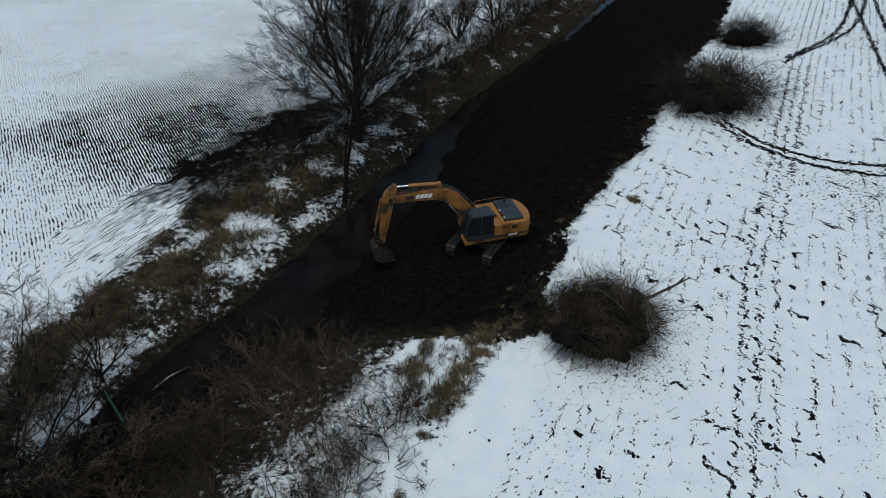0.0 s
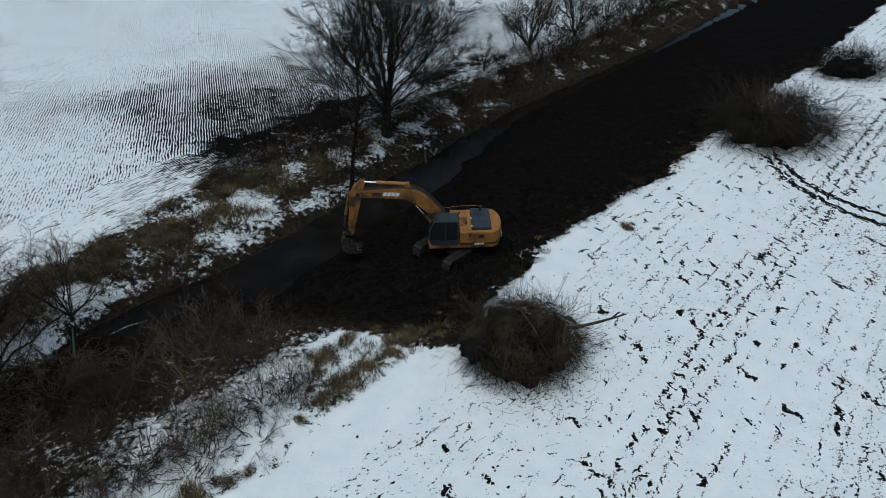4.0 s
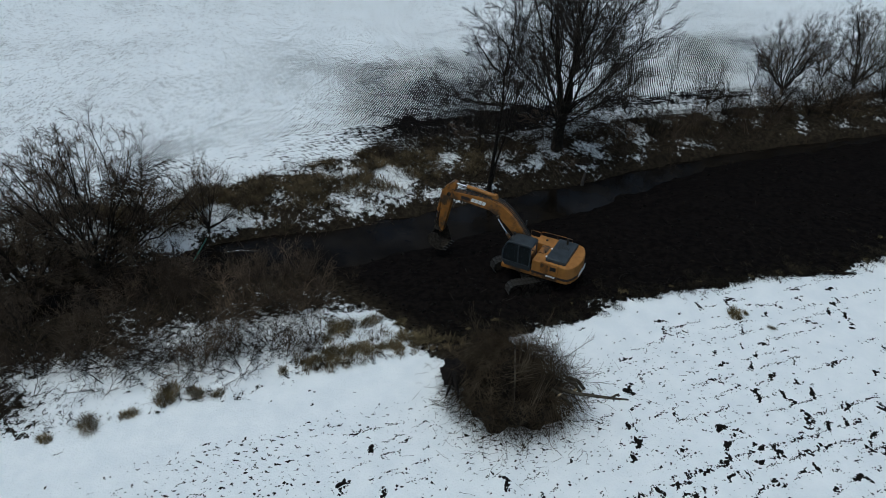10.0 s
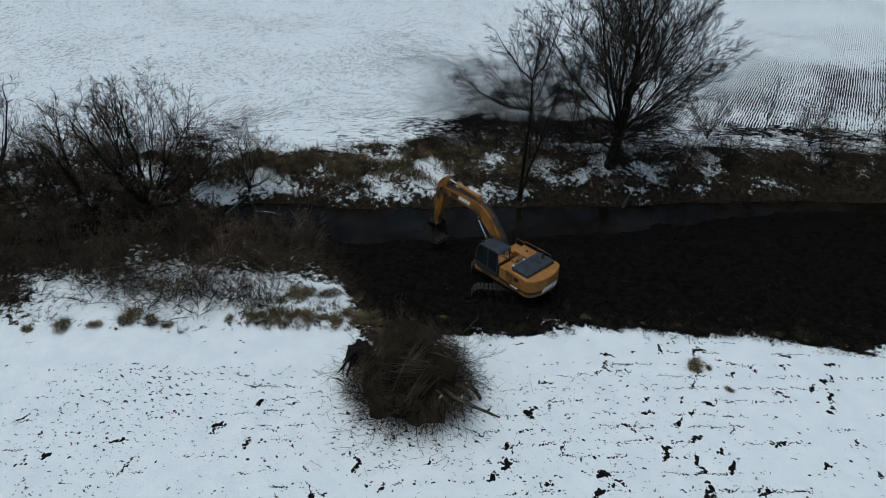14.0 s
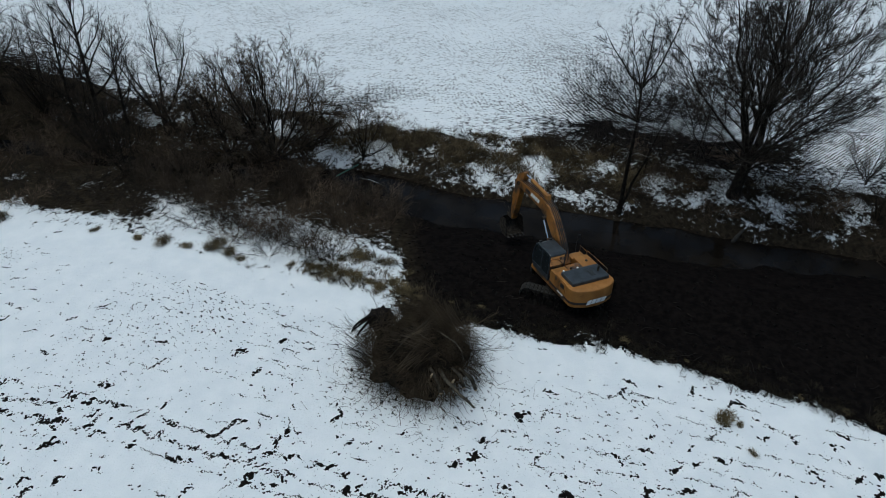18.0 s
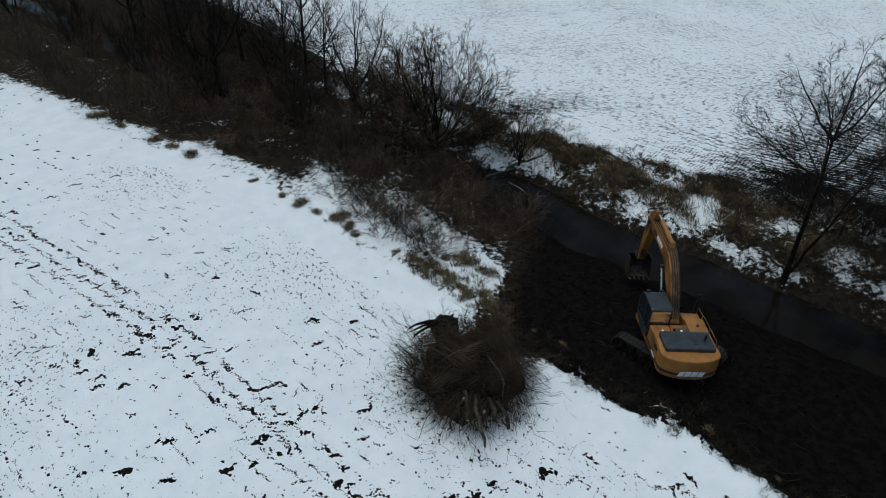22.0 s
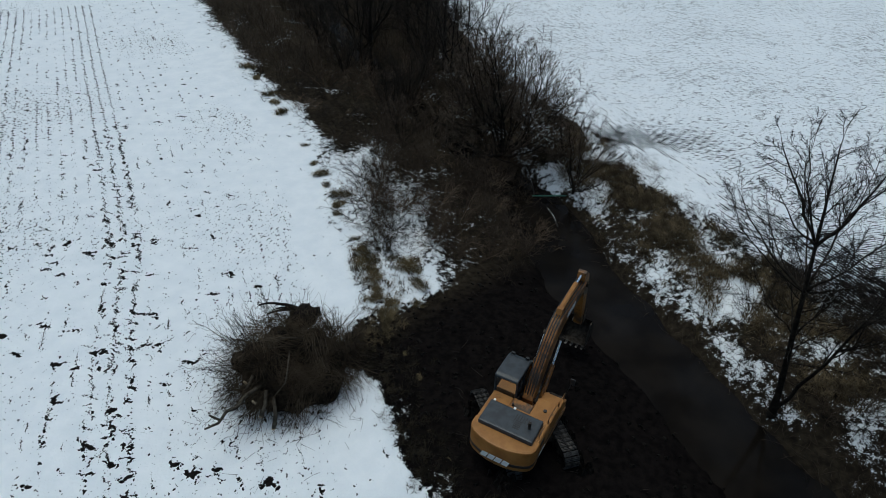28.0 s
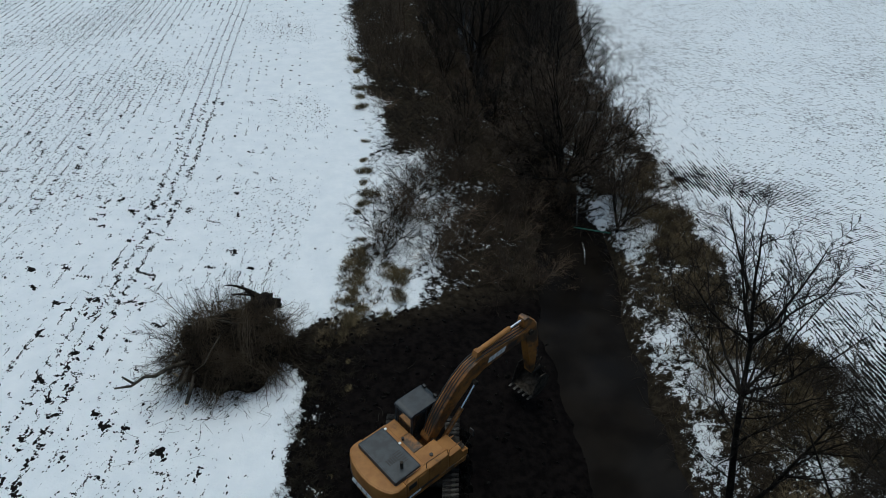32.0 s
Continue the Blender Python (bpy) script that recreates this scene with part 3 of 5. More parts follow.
CROWN = [(12, 0.34, 0.6, 0.06, 0.02, 4, 4, 0.5), (10, 0.42, 0.6, 0.06, 0.01, 2, 3, 0.6), (9, 0.5, 0.6, 0.06, 0.0, 1, 3, 0.8)]
BROOM = [(11, 0.30, 0.75, 0.08, 0.02, 3, 3, 0.6), (8, 0.42, 0.7, 0.08, 0.01, 2, 3, 0.65), (6, 0.5, 0.65, 0.06, 0.0, 1, 3, 0.8)]
big = make_limbed_tree("tall_tree", 3, "tall bare tree with heavy forked limbs and a rounded crown", 0.46, 3.0,
                       [(20, 10, 0.25), (100, 34, 0.24), (165, 30, 0.17), (235, 36, 0.20), (300, 42, 0.19), (45, 62, 0.12), (200, 70, 0.11), (330, 74, 0.11), (120, 78, 0.11), (270, 16, 0.18), (75, 92, 0.09), (250, 88, 0.09), (10, 84, 0.09), (160, 96, 0.08), (315, 96, 0.08)],
                       40, 8.4, 7.5, 7.6, CROWN, bow=0.06)
big.matrix_basis = stand(-6.8, 46.9, 40)


def make_alder():
    """A leaning alder with a second low stem and a few long upright limbs."""
    rng = random.Random(12)
    root = empty("alder_tree", pose(-6.95, 38.7, -1.3), "slender bare alder with a second low stem leaning over the stream", "tree")
    trunk, boughs, twigs = Tubes(), Tubes(), Tubes()
    spine = [Vector(p) for p in ((0, 0, -0.5), (0.2, -0.1, 1.2), (0.5, -0.25, 2.8), (0.95, -0.45, 4.9), (1.4, -0.65, 7.2), (1.62, -0.9, 9.3))]
    trunk.add(spine, [0.24, 0.14, 0.125, 0.105, 0.085, 0.06], 9)
    second = bend(rng, Vector((0.1, 0.05, 0.4)), Vector((1.0, 1.7, 8.2)), 0.25, 8, 0.12)
    trunk.add(second, [0.10 - 0.009 * i for i in range(9)], 7)
    trunk.put("trunk", BARK, root, "dark leaning trunk")
    ramify(rng, [boughs, twigs], second[2:], [0.07] * 7, 0, OPEN, 0.0082)
    ramify(rng, [boughs, twigs], spine[1:], [0.06] * 5, 0, [(16, 0.36, 1.0, 0.14, 0.03, 4, 3, 0.5), (6, 0.45, 0.75, 0.14, 0.02, 2, 3, 0.7), (4, 0.5, 0.7, 0.1, 0.0, 1, 3, 0.8)], 0.0082)
    limbs = [(5, (1.0, -3.5, 12.7), 0.085), (5, (2.6, -1.3, 14.1), 0.09), (5, (2.5, 0.4, 14.1), 0.085), (4, (-0.5, -4.9, 9.6), 0.075), (4, (-1.4, -0.6, 11.2), 0.065), (5, (3.9, -2.3, 12.0), 0.06),
             (4, (0.3, 1.6, 11.6), 0.07), (4, (3.4, 0.6, 9.6), 0.05), (3, (-2.1, 1.0, 8.2), 0.05), (3, (0.2, -3.4, 7.3), 0.05), (5, (1.9, -2.4, 13.4), 0.06), (5, (1.2, 0.6, 13.2), 0.06),
             (4, (-1.9, -4.0, 9.0), 0.055), (3, (-2.6, -2.4, 7.6), 0.05), (4, (-2.0, -2.6, 10.2), 0.055), (4, (2.2, -4.2, 10.4), 0.05), (4, (2.4, 2.2, 10.8), 0.05)]
    for k, goal, r in limbs:
        pts = bend(rng, spine[k], Vector(goal), 0.35)
        radii = [0.85 * r * (1 - 0.85 * i / 7) for i in range(8)]
        tube = Tubes()
        tube.add(pts, radii, 5, tip=True)
        tube.put("limb", BARK, root)
        ramify(rng, [boughs, twigs], pts, radii, 0, OPEN, 0.0082)
    tagged(boughs.put("bough_work", BARK, root), kind="stuff")
    tagged(twigs.put("crown", TWIG, root, "fine bare twigs"), kind="stuff")


make_alder()
mid_a = make_tree("bank_tree", 21, 8.5, 0.15, 1, 13, BUSHY, "bare young tree on the stream bank", fork=0.2, spread=0.62, group="trees along the stream")
mid_a.matrix_basis = stand(-30.5, -10.8, 20, 1.25)
mid_b = make_tree("bank_tree", 22, 6.6, 0.075, 6, 4, BUSHY, "bare bushy tree with several stems in the thicket", lean=0.28, fork=0.15, spread=0.7, group="trees along the stream")
mid_b.matrix_basis = stand(-15.0, 4.0, 130, 0.8)
dome = make_limbed_tree("domed_tree", 24, "domed bare tree with many radiating stems beside the stream", 0.24, 0.7,
                        [(i * 137.5 % 360, 16 + 84 * ((i * 0.618) % 1), 0.085 + 0.035 * ((i * 0.37) % 1)) for i in range(15)], 38, 3.9, 6.0, 6.3, BROOM, lean=(0.3, 0.0), twig=BRUSH, group="trees along the stream", bow=0.02)
dome.matrix_basis = stand(-17.4, 14.4, 0, 1.0)
small_dome = make_limbed_tree("domed_tree", 25, "small domed bare tree on the bank", 0.22, 0.6, [(i * 137.5 % 360, 16 + 78 * ((i * 0.618) % 1), 0.085) for i in range(10)], 16, 3.9, 5.6, 6.1,
                              [(10, 0.32, 0.75, 0.08, 0.02, 3, 3, 0.6), (7, 0.44, 0.7, 0.08, 0.01, 1, 3, 0.65), (3, 0.55, 0.65, 0.06, 0.0, 1, 3, 0.8)], twig=BRUSH, group="trees along the stream", bow=0.02, thin=0.013)
small_dome.matrix_basis = stand(-28.5, -6.5, 50, 0.85)
vase = make_limbed_tree("vase_tree", 26, "bare open crowned tree that forks low above the thicket", 0.27, 1.6,
                        [(10, 12, 0.12), (80, 42, 0.13), (150, 30, 0.11), (215, 52, 0.12), (280, 38, 0.12), (340, 66, 0.09), (120, 74, 0.08)], 12, 4.9, 4.7, 5.0,
                        [(9, 0.4, 0.7, 0.12, 0.04, 4, 3, 0.5), (6, 0.45, 0.7, 0.13, 0.02, 2, 3, 0.65), (4, 0.5, 0.65, 0.1, 0.0, 1, 3, 0.8)], group="trees along the stream")
vase.matrix_basis = stand(-22.4, 5.2, 30, 1.0)
mid_c = make_tree("bank_tree", 23, 8.0, 0.06, 1, 9, THIN, "thin bare sapling beside the stream", fork=0.2, spread=0.5, group="trees along the stream")
mid_c.matrix_basis = stand(-10.3, 45.6, 0, 1.0)

MORE_TREES = [(mid_b, 3.0, 79.0, 130, 0.9), (mid_b, 15.0, 87.5, 310, 1.1), (mid_a, -26.6, -1.4, 100, 1.1), (mid_a, -36.5, -19.5, 210, 1.35), (mid_a, -40.5, -27, 310, 1.4), 
              (small_dome, -16.4, 21.2, 20, 0.68), (small_dome, -18.8, 18.0, 250, 0.66), (dome, -18.4, 11.0, 300, 0.7), (small_dome, -20.4, 6.8, 330, 0.6), (small_dome, -11.6, 9.0, 30, 0.5), (small_dome, -24.6, -1.6, 80, 0.75), (vase, -24.0, -11.2, 210, 1.15), (vase, -35.0, -16.0, 130, 1.1), (vase, -20.2, 0.3, 70, 0.6), (mid_a, -33, -21, 110, 1.3), (mid_a, -41, -31, 220, 1.4), (mid_b, -34, -14, 10, 1.1),
              (mid_b, -21, -14, 100, 1.0), (mid_b, -29, -24, 50, 1.1), (mid_b, -38, -24, 150, 1.2), (mid_b, -26, -12.5, 210, 1.0), (mid_a, -20.2, 10.2, 80, 0.7), (mid_c, -17.0, 9.0, 40, 0.9), (mid_b, -20.4, 0.4, 20, 0.95), (mid_b, -22.6, 12.2, 300, 0.6),
              (mid_b, -22.6, 8.2, 75, 0.9), (mid_a, -24.5, 1.5, 150, 0.8), (mid_a, -23.8, -9.5, 200, 1.4), (mid_b, -27.5, -6.0, 60, 1.0), (mid_a, -29.5, -17, 300, 1.15),
              (mid_b, -24.5, -19, 90, 1.1), (mid_b, -18.6, -7.0, 190, 0.9), (mid_a, -34.5, -27, 30, 1.2), (mid_b, -31, -33, 240, 1.2), (mid_a, -39, -39, 10, 1.2), (mid_a, -42, -54, 100, 1.3),
              (mid_b, -36, -46, 10, 1.3), (mid_b, -27, -27, 10, 1.1), (mid_b, 0.2, 62.5, 40, 0.6), (mid_c, 0.8, 66.0, 30, 0.6), (mid_b, 17.5, 96, 220, 1.0), (small_dome, -6.4, 56.6, 100, 0.5), (mid_b, 6.6, 70.8, 200, 0.85), (mid_b, 3.2, 66.2, 310, 0.8), (mid_b, 9.6, 76.4, 20, 0.9), (mid_b, 12.8, 82.5, 120, 1.0), (mid_b, 1.4, 60.6, 80, 0.5), (mid_a, -25.5, -3.0, 160, 0.95),
              (mid_c, -4.3, 60.6, 0, 0.7), (dome, 1.9, 70.8, 70, 0.7), (dome, 6.6, 77.5, 200, 0.75), (small_dome, -1.6, 62.8, 20, 0.5), (small_dome, 5.4, 68.6, 110, 0.5), (small_dome, 10.0, 84.0, 170, 0.9), (small_dome, 15.6, 88.5, 300, 1.0), (mid_b, -2.6, 54.8, 300, 0.55), (mid_b, 14, 91, 140, 1.0),
              (mid_c, -3.4, 51.5, 100, 0.55), (mid_c, -10.8, 42.0, 220, 0.75), (mid_b, 11.5, 87, 250, 0.8), (mid_b, -11.5, 43.6, 20, 0.62), (mid_b, -8.6, 50.0, 170, 0.6), (mid_c, -12.5, 40.0, 20, 0.6)]
for src, x, y, turn, size in MORE_TREES:
    copy_thing(src, stand(x, y, turn, size))
# low spreading crowns over the stream
for x, y, turn, size, tall in ((-9.6, 12.4, 190, 0.4, 0.6), (-14.0, 5.6, 150, 0.5, 0.7)):
    copy_thing(small_dome, stand(x, y, turn, size, 0.0, tall))

# ---- thicket and bank shrubs ----
DENSE = [(9, 0.5, 0.75, 0.22, 0.03, 3, 3, 0.6), (5, 0.55, 0.75, 0.15, 0.02, 1, 3, 0.75)]
ARCH = [(9, 0.45, 0.8, 0.22, -0.03, 3, 3, 0.6), (5, 0.55, 0.8, 0.15, -0.02, 1, 3, 0.7)]
shrubs = [make_shrub("bare_shrub", 31, 3.0, 10, DENSE, "bare grey brown shrub in the streamside thicket", BRUSH, 0.8, 0.02, "thicket shrubs"),
          make_shrub("bare_shrub", 32, 2.8, 10, DENSE, "bare reddish brown shrub in the streamside thicket", TWIG_RED, 1.0, 0.0, "thicket shrubs"),
          make_shrub("bare_shrub", 33, 2.7, 9, ARCH, "bare shrub with dark arching branches above snow", TWIG, 1.5, -0.06, "thicket shrubs", 0.032)]
far_shrub = make_shrub("bare_shrub", 35, 3.6, 9, [(7, 0.5, 0.75, 0.14, 0.05, 2, 3, 0.8), (4, 0.5, 0.7, 0.12, 0.04, 1, 3, 0.8)], "broad bare brown shrub in the distant thicket", BRUSH, 1.0, 0.02, "thicket shrubs", 0.035)
shrubs.append(far_shrub)
low_shrub = make_shrub("low_shrub", 34, 1.1, 9, [(6, 0.5, 0.7, 0.12, 0.03, 2, 3, 0.7)], "low bare shrub on the bank", TWIG, 0.9, 0.0, "low bank shrubs", 0.012)
rng = random.Random(77)
spots = []


def clear_of(x, y, gap):
    return all((x - a) ** 2 + (y - b) ** 2 > gap * gap for a, b in spots)


def scatter_thicket():
    used, tries = set(), 0
    while len(spots) < 245 and tries < 12000:
        tries += 1
        y = 23.0 - 72 * rng.random() ** 1.5
        near, far = line(y, Y_NEAR, X_NEAR), line(y, Y_FAR, X_FAR)
        lo, hi = far + 1.2, near - 1.8
        if rng.random() < 0.4 and y > -25:
            lo, hi = near - 7.0, near - 1.2
        if y > 19:
            hi = min(hi, -2.5 - (y - 19) * 0.9)
            lo = line(y, Y_WN, X_WN) - 1.5
        x = rng.uniform(lo, hi)
        if y > 16.8 and -18.0 < x < -10.5:
            continue
        if not clear_of(x, y, (1.3 if near - x < 7 and y > -25 else 1.65) + max(0, -y) * 0.012):
            continue
        edge = near - x
        k = 2 if edge < 5 and rng.random() < 0.75 else rng.choice((0, 0, 1, 1, 2))
        size = rng.uniform(0.7, 1.05) if edge < 4.5 else rng.uniform(0.65, 1.05) if y > 15 else rng.uniform(0.8, 1.3)
        if y < -7:
            k = 3
        m = stand(x, y, rng.uniform(0, 360), size, 0.05)
        if k in used:
            copy_thing(shrubs[k], m)
        else:
            shrubs[k].matrix_basis = m
            used.add(k)
        spots.append((x, y))


scatter_thicket()
FRONT = [(-3.4, 17.6, 0.8), (-4.6, 19.3, 0.9), (-5.6, 20.7, 0.95), (-6.9, 19.4, 1.1), (-7.9, 21.2, 1.0), (-8.9, 19.4, 1.15), (-9.7, 20.6, 0.9), (-6.3, 17.5, 1.1), (-8.3, 17.3, 1.2),
         (-4.2, 21.7, 0.7), (-6.4, 22.4, 0.75), (-5.1, 16.0, 1.0), (-7.4, 15.4, 1.2), (-9.5, 15.6, 1.3), (-2.4, 19.6, 0.6), (-4.0, 14.2, 0.9), (-6.2, 12.8, 1.1), (-8.8, 13.2, 1.2), (-11.5, 15.2, 1.2),
         (-13.2, 16.0, 1.25), (-14.8, 16.6, 1.2), (-16.4, 15.8, 1.3), (-12.2, 17.4, 1.2), (-11.0, 18.9, 1.1), (-13.8, 17.8, 1.05), (-18.0, 22.2, 0.65), (-17.0, 24.3, 0.55), (-19.6, 20.6, 0.85),
         (-16.2, 25.8, 0.5), (-17.9, 26.4, 0.5), (-15.6, 22.8, 0.45), (-20.4, 22.8, 0.6), (-18.8, 24.2, 0.55), (-10.2, 17.2, 1.2), (-12.4, 19.2, 0.95), (-13.2, 18.6, 0.85), (-15.4, 17.4, 0.85),
         (-18.6, 20.9, 0.7), (-21.3, 21.2, 0.75), (-19.5, 23.0, 0.5), (-16.8, 22.9, 0.45), (-20.6, 19.6, 0.95), (-17.6, 25.2, 0.5), (-15.2, 27.6, 0.42), (-16.6, 27.4, 0.45), (-14.2, 29.8, 0.4),
         (-22.8, 15.4, 0.9), (-17.6, 12.9, 1.1), (-23.2, 12.0, 1.0), (-18.6, 9.2, 1.1), (-24.3, 9.2, 1.0), (-15.2, 16.0, 1.2), (-14.0, 15.0, 1.3), (-15.8, 14.4, 1.3), (-12.4, 15.8, 1.3), (-17.2, 14.6, 1.15), (-12.8, 14.0, 1.35), (-11.2, 16.6, 1.25),
         (-9.5, 22.3, 0.95), (-11.0, 21.6, 0.95), (-12.2, 20.5, 0.9), (-8.2, 23.2, 0.85), (-13.4, 19.6, 0.7), (-10.4, 23.6, 0.6), (-7.0, 24.0, 0.65), (-14.2, 18.4, 0.95), (-13.0, 17.0, 1.3), (-11.8, 23.0, 0.5),
         (-19.2, 27.4, 0.55), (-18.4, 28.6, 0.5), (-20.2, 25.0, 0.6), (-21.4, 24.2, 0.6), (-22.2, 22.6, 0.7), (-17.2, 20.6, 0.6), (-18.0, 19.4, 0.75), (-16.4, 24.6, 0.5), (-22.6, 19.6, 0.8), (-5.4, 24.4, 0.5)]
for i, (x, y, size) in enumerate(FRONT):
    if -21 < x < -14.5 and 17.5 < y < 22.5 and i % 2:
        continue
    copy_thing(shrubs[(2, 0, 2, 1)[i % 4]], stand(x, y, i * 83, size * (0.8 if x < -9 and y > 17 else 1.0), 0.05))
# bare scrub above the snow of the near bank
for i in range(34):
    y = 6.5 + 13.5 * ((i * 0.618) % 1)
    x = float(line(y, Y_NEAR, X_NEAR)) - 2.0 - 4.2 * ((i * 0.377) % 1)
    copy_thing(shrubs[2 if i % 3 else 0], stand(x, y, i * 71, 0.6 + 0.35 * ((i * 0.29) % 1), 0.05))
FAR_BANK = [(-9.0, 41.5, 1.0), (-8.2, 43.6, 0.9), (-11.5, 44.2, 1.0), (-13.3, 42.3, 0.8), (-5.5, 49.5, 0.9), (-3.9, 52.2, 0.8), (-1.6, 56.8, 0.8), (-1.0, 59.6, 0.7), (0.8, 62.5, 0.9),
            (3.0, 66.5, 0.8), (5.0, 71.0, 0.9), (6.3, 75.5, 1.0), (9.5, 79.5, 1.0), (11.5, 84, 1.1), (16, 89, 1.2), (19, 95, 1.2), (-4.0, 47.0, 0.7), (-5.6, 44.4, 0.7), (-9.5, 37.8, 0.55),
            (14.5, 86, 1.0), (-2.2, 50.3, 0.7), (-0.6, 55.2, 0.8), (1.0, 58.2, 0.8), (2.6, 62.0, 0.9), (4.6, 66.8, 0.9), (7.3, 71.6, 1.0), (10.6, 76.2, 1.0), (13.6, 81, 1.1), (3.8, 64, 0.8), (9.0, 73.5, 1.0), (12.2, 78.5, 1.0), (16.5, 85.5, 1.1), (-8.0, 40.5, 0.7), (-4.8, 45.8, 0.7), (-7.4, 45.2, 0.8), (22, 101, 1.3), (8.0, 76.8, 0.9), (1.5, 68.5, 0.8), (-7.6, 51.5, 0.8), (-10, 49.0, 0.7)]
for i, (x, y, size) in enumerate(FAR_BANK):
    copy_thing(shrubs[i % 2], stand(x, y, i * 77, size * (0.85 if y < 49 else 1.4), 0.05))
LOW = [(-12.8, 38.0), (-15.6, 35.5), (-17.2, 31.5), (-17.8, 29.6), (-9.2, 36.2), (-7.8, 41.0), (-8.8, 45.6), (-3.5, 49.0), (-0.5, 53.0), (-18.5, 25.3), (-6.9, 9.9), (-5.0, 8.4), (-6.6, 6.8), (-12.5, 35), (-11.6, 40.2), (-4.9, 41.4)]
for i, (x, y) in enumerate(LOW):
    m = stand(x, y, i * 51, rng.uniform(0.7, 1.2))
    if i:
        copy_thing(low_shrub, m)
    else:
        low_shrub.matrix_basis = m

# ---- grass ----


def blades(seed, count, tall, spread, width=0.012, arch=0.7):
    """Bent tapering blades of one tuft, most of them fallen to one side."""
    r = random.Random(seed)
    v, f = [], []
    lie = r.uniform(0, 6.283)
    for _ in range(count):
        a, q = r.uniform(0, 6.283), spread * r.random() ** 0.6 * 0.5
        x, y = math.cos(a) * q * 1.25, math.sin(a) * q * 0.8
        b = lie + r.gauss(0, 0.9) if r.random() < 0.6 else r.uniform(0, 6.283)
        h, out = tall * r.uniform(0.35, 1.1), arch * tall * r.uniform(0.2, 1.3)
        sx, sy = -math.sin(b) * width, math.cos(b) * width
        n = len(v)
        for t, w in ((0, 1.0), (0.55, 0.85)):
            ox, oz = out * t * t, h * (t - 0.35 * t * t)
            for s in (-1, 1):
                v.append((x + math.cos(b) * ox + s * sx * w, y + math.sin(b) * ox + s * sy * w, oz - 0.03))
        v.append((x + math.cos(b) * out, y + math.sin(b) * out, h * 0.62))
        f += [(n, n + 1, n + 3, n + 2), (n + 2, n + 3, n + 4)]
    return v, f


TUFTS = []
for s in range(4):
    v, f = blades(s, 380, 0.48, 1.1, 0.010, 1.0)
    ob = mesh_object("grass_tuft", v, f, GRASS)
    TUFTS.append(tagged(ob, "tuft of dead tan grass standing in snow", "grass", "grass tufts on the field edge"))
TUFT_AT = [(-4.1, 9.2, 0.9), (-3.4, 10.6, 0.6), (-3.2, 12.3, 1.1), (-2.4, 13.3, 0.7), (-1.7, 14.0, 0.6), (-0.9, 16.8, 0.8), (0.1, 19.1, 1.0), (0.5, 19.9, 0.9), (0.9, 20.4, 0.9), (1.2, 21.1, 0.9),
           (-1.3, 21.0, 1.0), (-1.2, 19.6, 0.9), (-0.9, 22.2, 1.0), (1.3, 22.5, 1.0), (2.0, 22.9, 0.9), (0.2, 23.2, 0.9), (-1.9, 20.6, 0.8), (2.7, 23.6, 0.8), (12.6, 35.7, 0.7),
           (14.4, 36.0, 0.5), (-0.3, 18.2, 0.7), (-5.9, 4.8, 0.9), (-8.0, -1.5, 1.0), (-8.6, -3.5, 1.1), (-9.4, -5.6, 1.2), (-10.6, -9.5, 1.2), (-11.6, -12.5, 1.2), (1.7, 21.6, 1.0), (-1.4, 20.4, 0.9),
           (13.0, 36.2, 0.5), (-4.6, 7.6, 0.5)]
for i in range(15):
    y = 24.5 + 27 * ((i * 0.618) % 1)
    TUFT_AT.append((float(line(y, Y_NEAR, X_NEAR)) - 0.2 - 2.2 * ((i * 0.37) % 1) ** 2, y, 0.2 + 0.2 * ((i * 0.71) % 1)))
for i, (x, y, size) in enumerate(TUFT_AT):
    m = stand(x, y, i * 67, size)
    if i < 4:
        TUFTS[i].matrix_basis = m
    else:
        copy_thing(TUFTS[i % 4], m)


def bank_grass():
    """Matted grass along the far bank's top and the near strip, one mesh."""
    r = random.Random(5)
    V, F = [], []
    base = [blades(40 + s, 36, 0.5, 0.9, 0.016, 0.8) for s in range(5)]

    def put(x, y, size):
        v, f = base[r.randrange(5)]
        n, a, z = len(V), r.uniform(0, 6.283), ground_z(x, y)
        c, s = math.cos(a) * size, math.sin(a) * size
        V.extend((x + c * p[0] - s * p[1], y + s * p[0] + c * p[1], z + size * p[2]) for p in v)
        F.extend(tuple(n + k for k in q) for q in f)
    for _ in range(1500):
        y = r.uniform(17, 41) if r.random() < 0.86 else r.uniform(41, 88)
        wf, far = float(line(y, Y_WF, X_WF)), float(line(y, Y_FAR, X_FAR))
        s = min(max(r.gauss(0.74, 0.22), 0.1), 1.02)
        x = wf + (far - wf) * s
        if float(wave(x, y, 0.9, 13)) > 0.3 - 0.35 * (s > 0.85):
            continue
        put(x, y, r.uniform(0.6, 1.35))
    for _ in range(110):
        y = r.uniform(17.5, 24.2)
        near = float(line(y, Y_NEAR, X_NEAR))
        put(near - abs(r.gauss(0.9, 1.1)), y, r.uniform(0.35, 0.9))
    return V, F


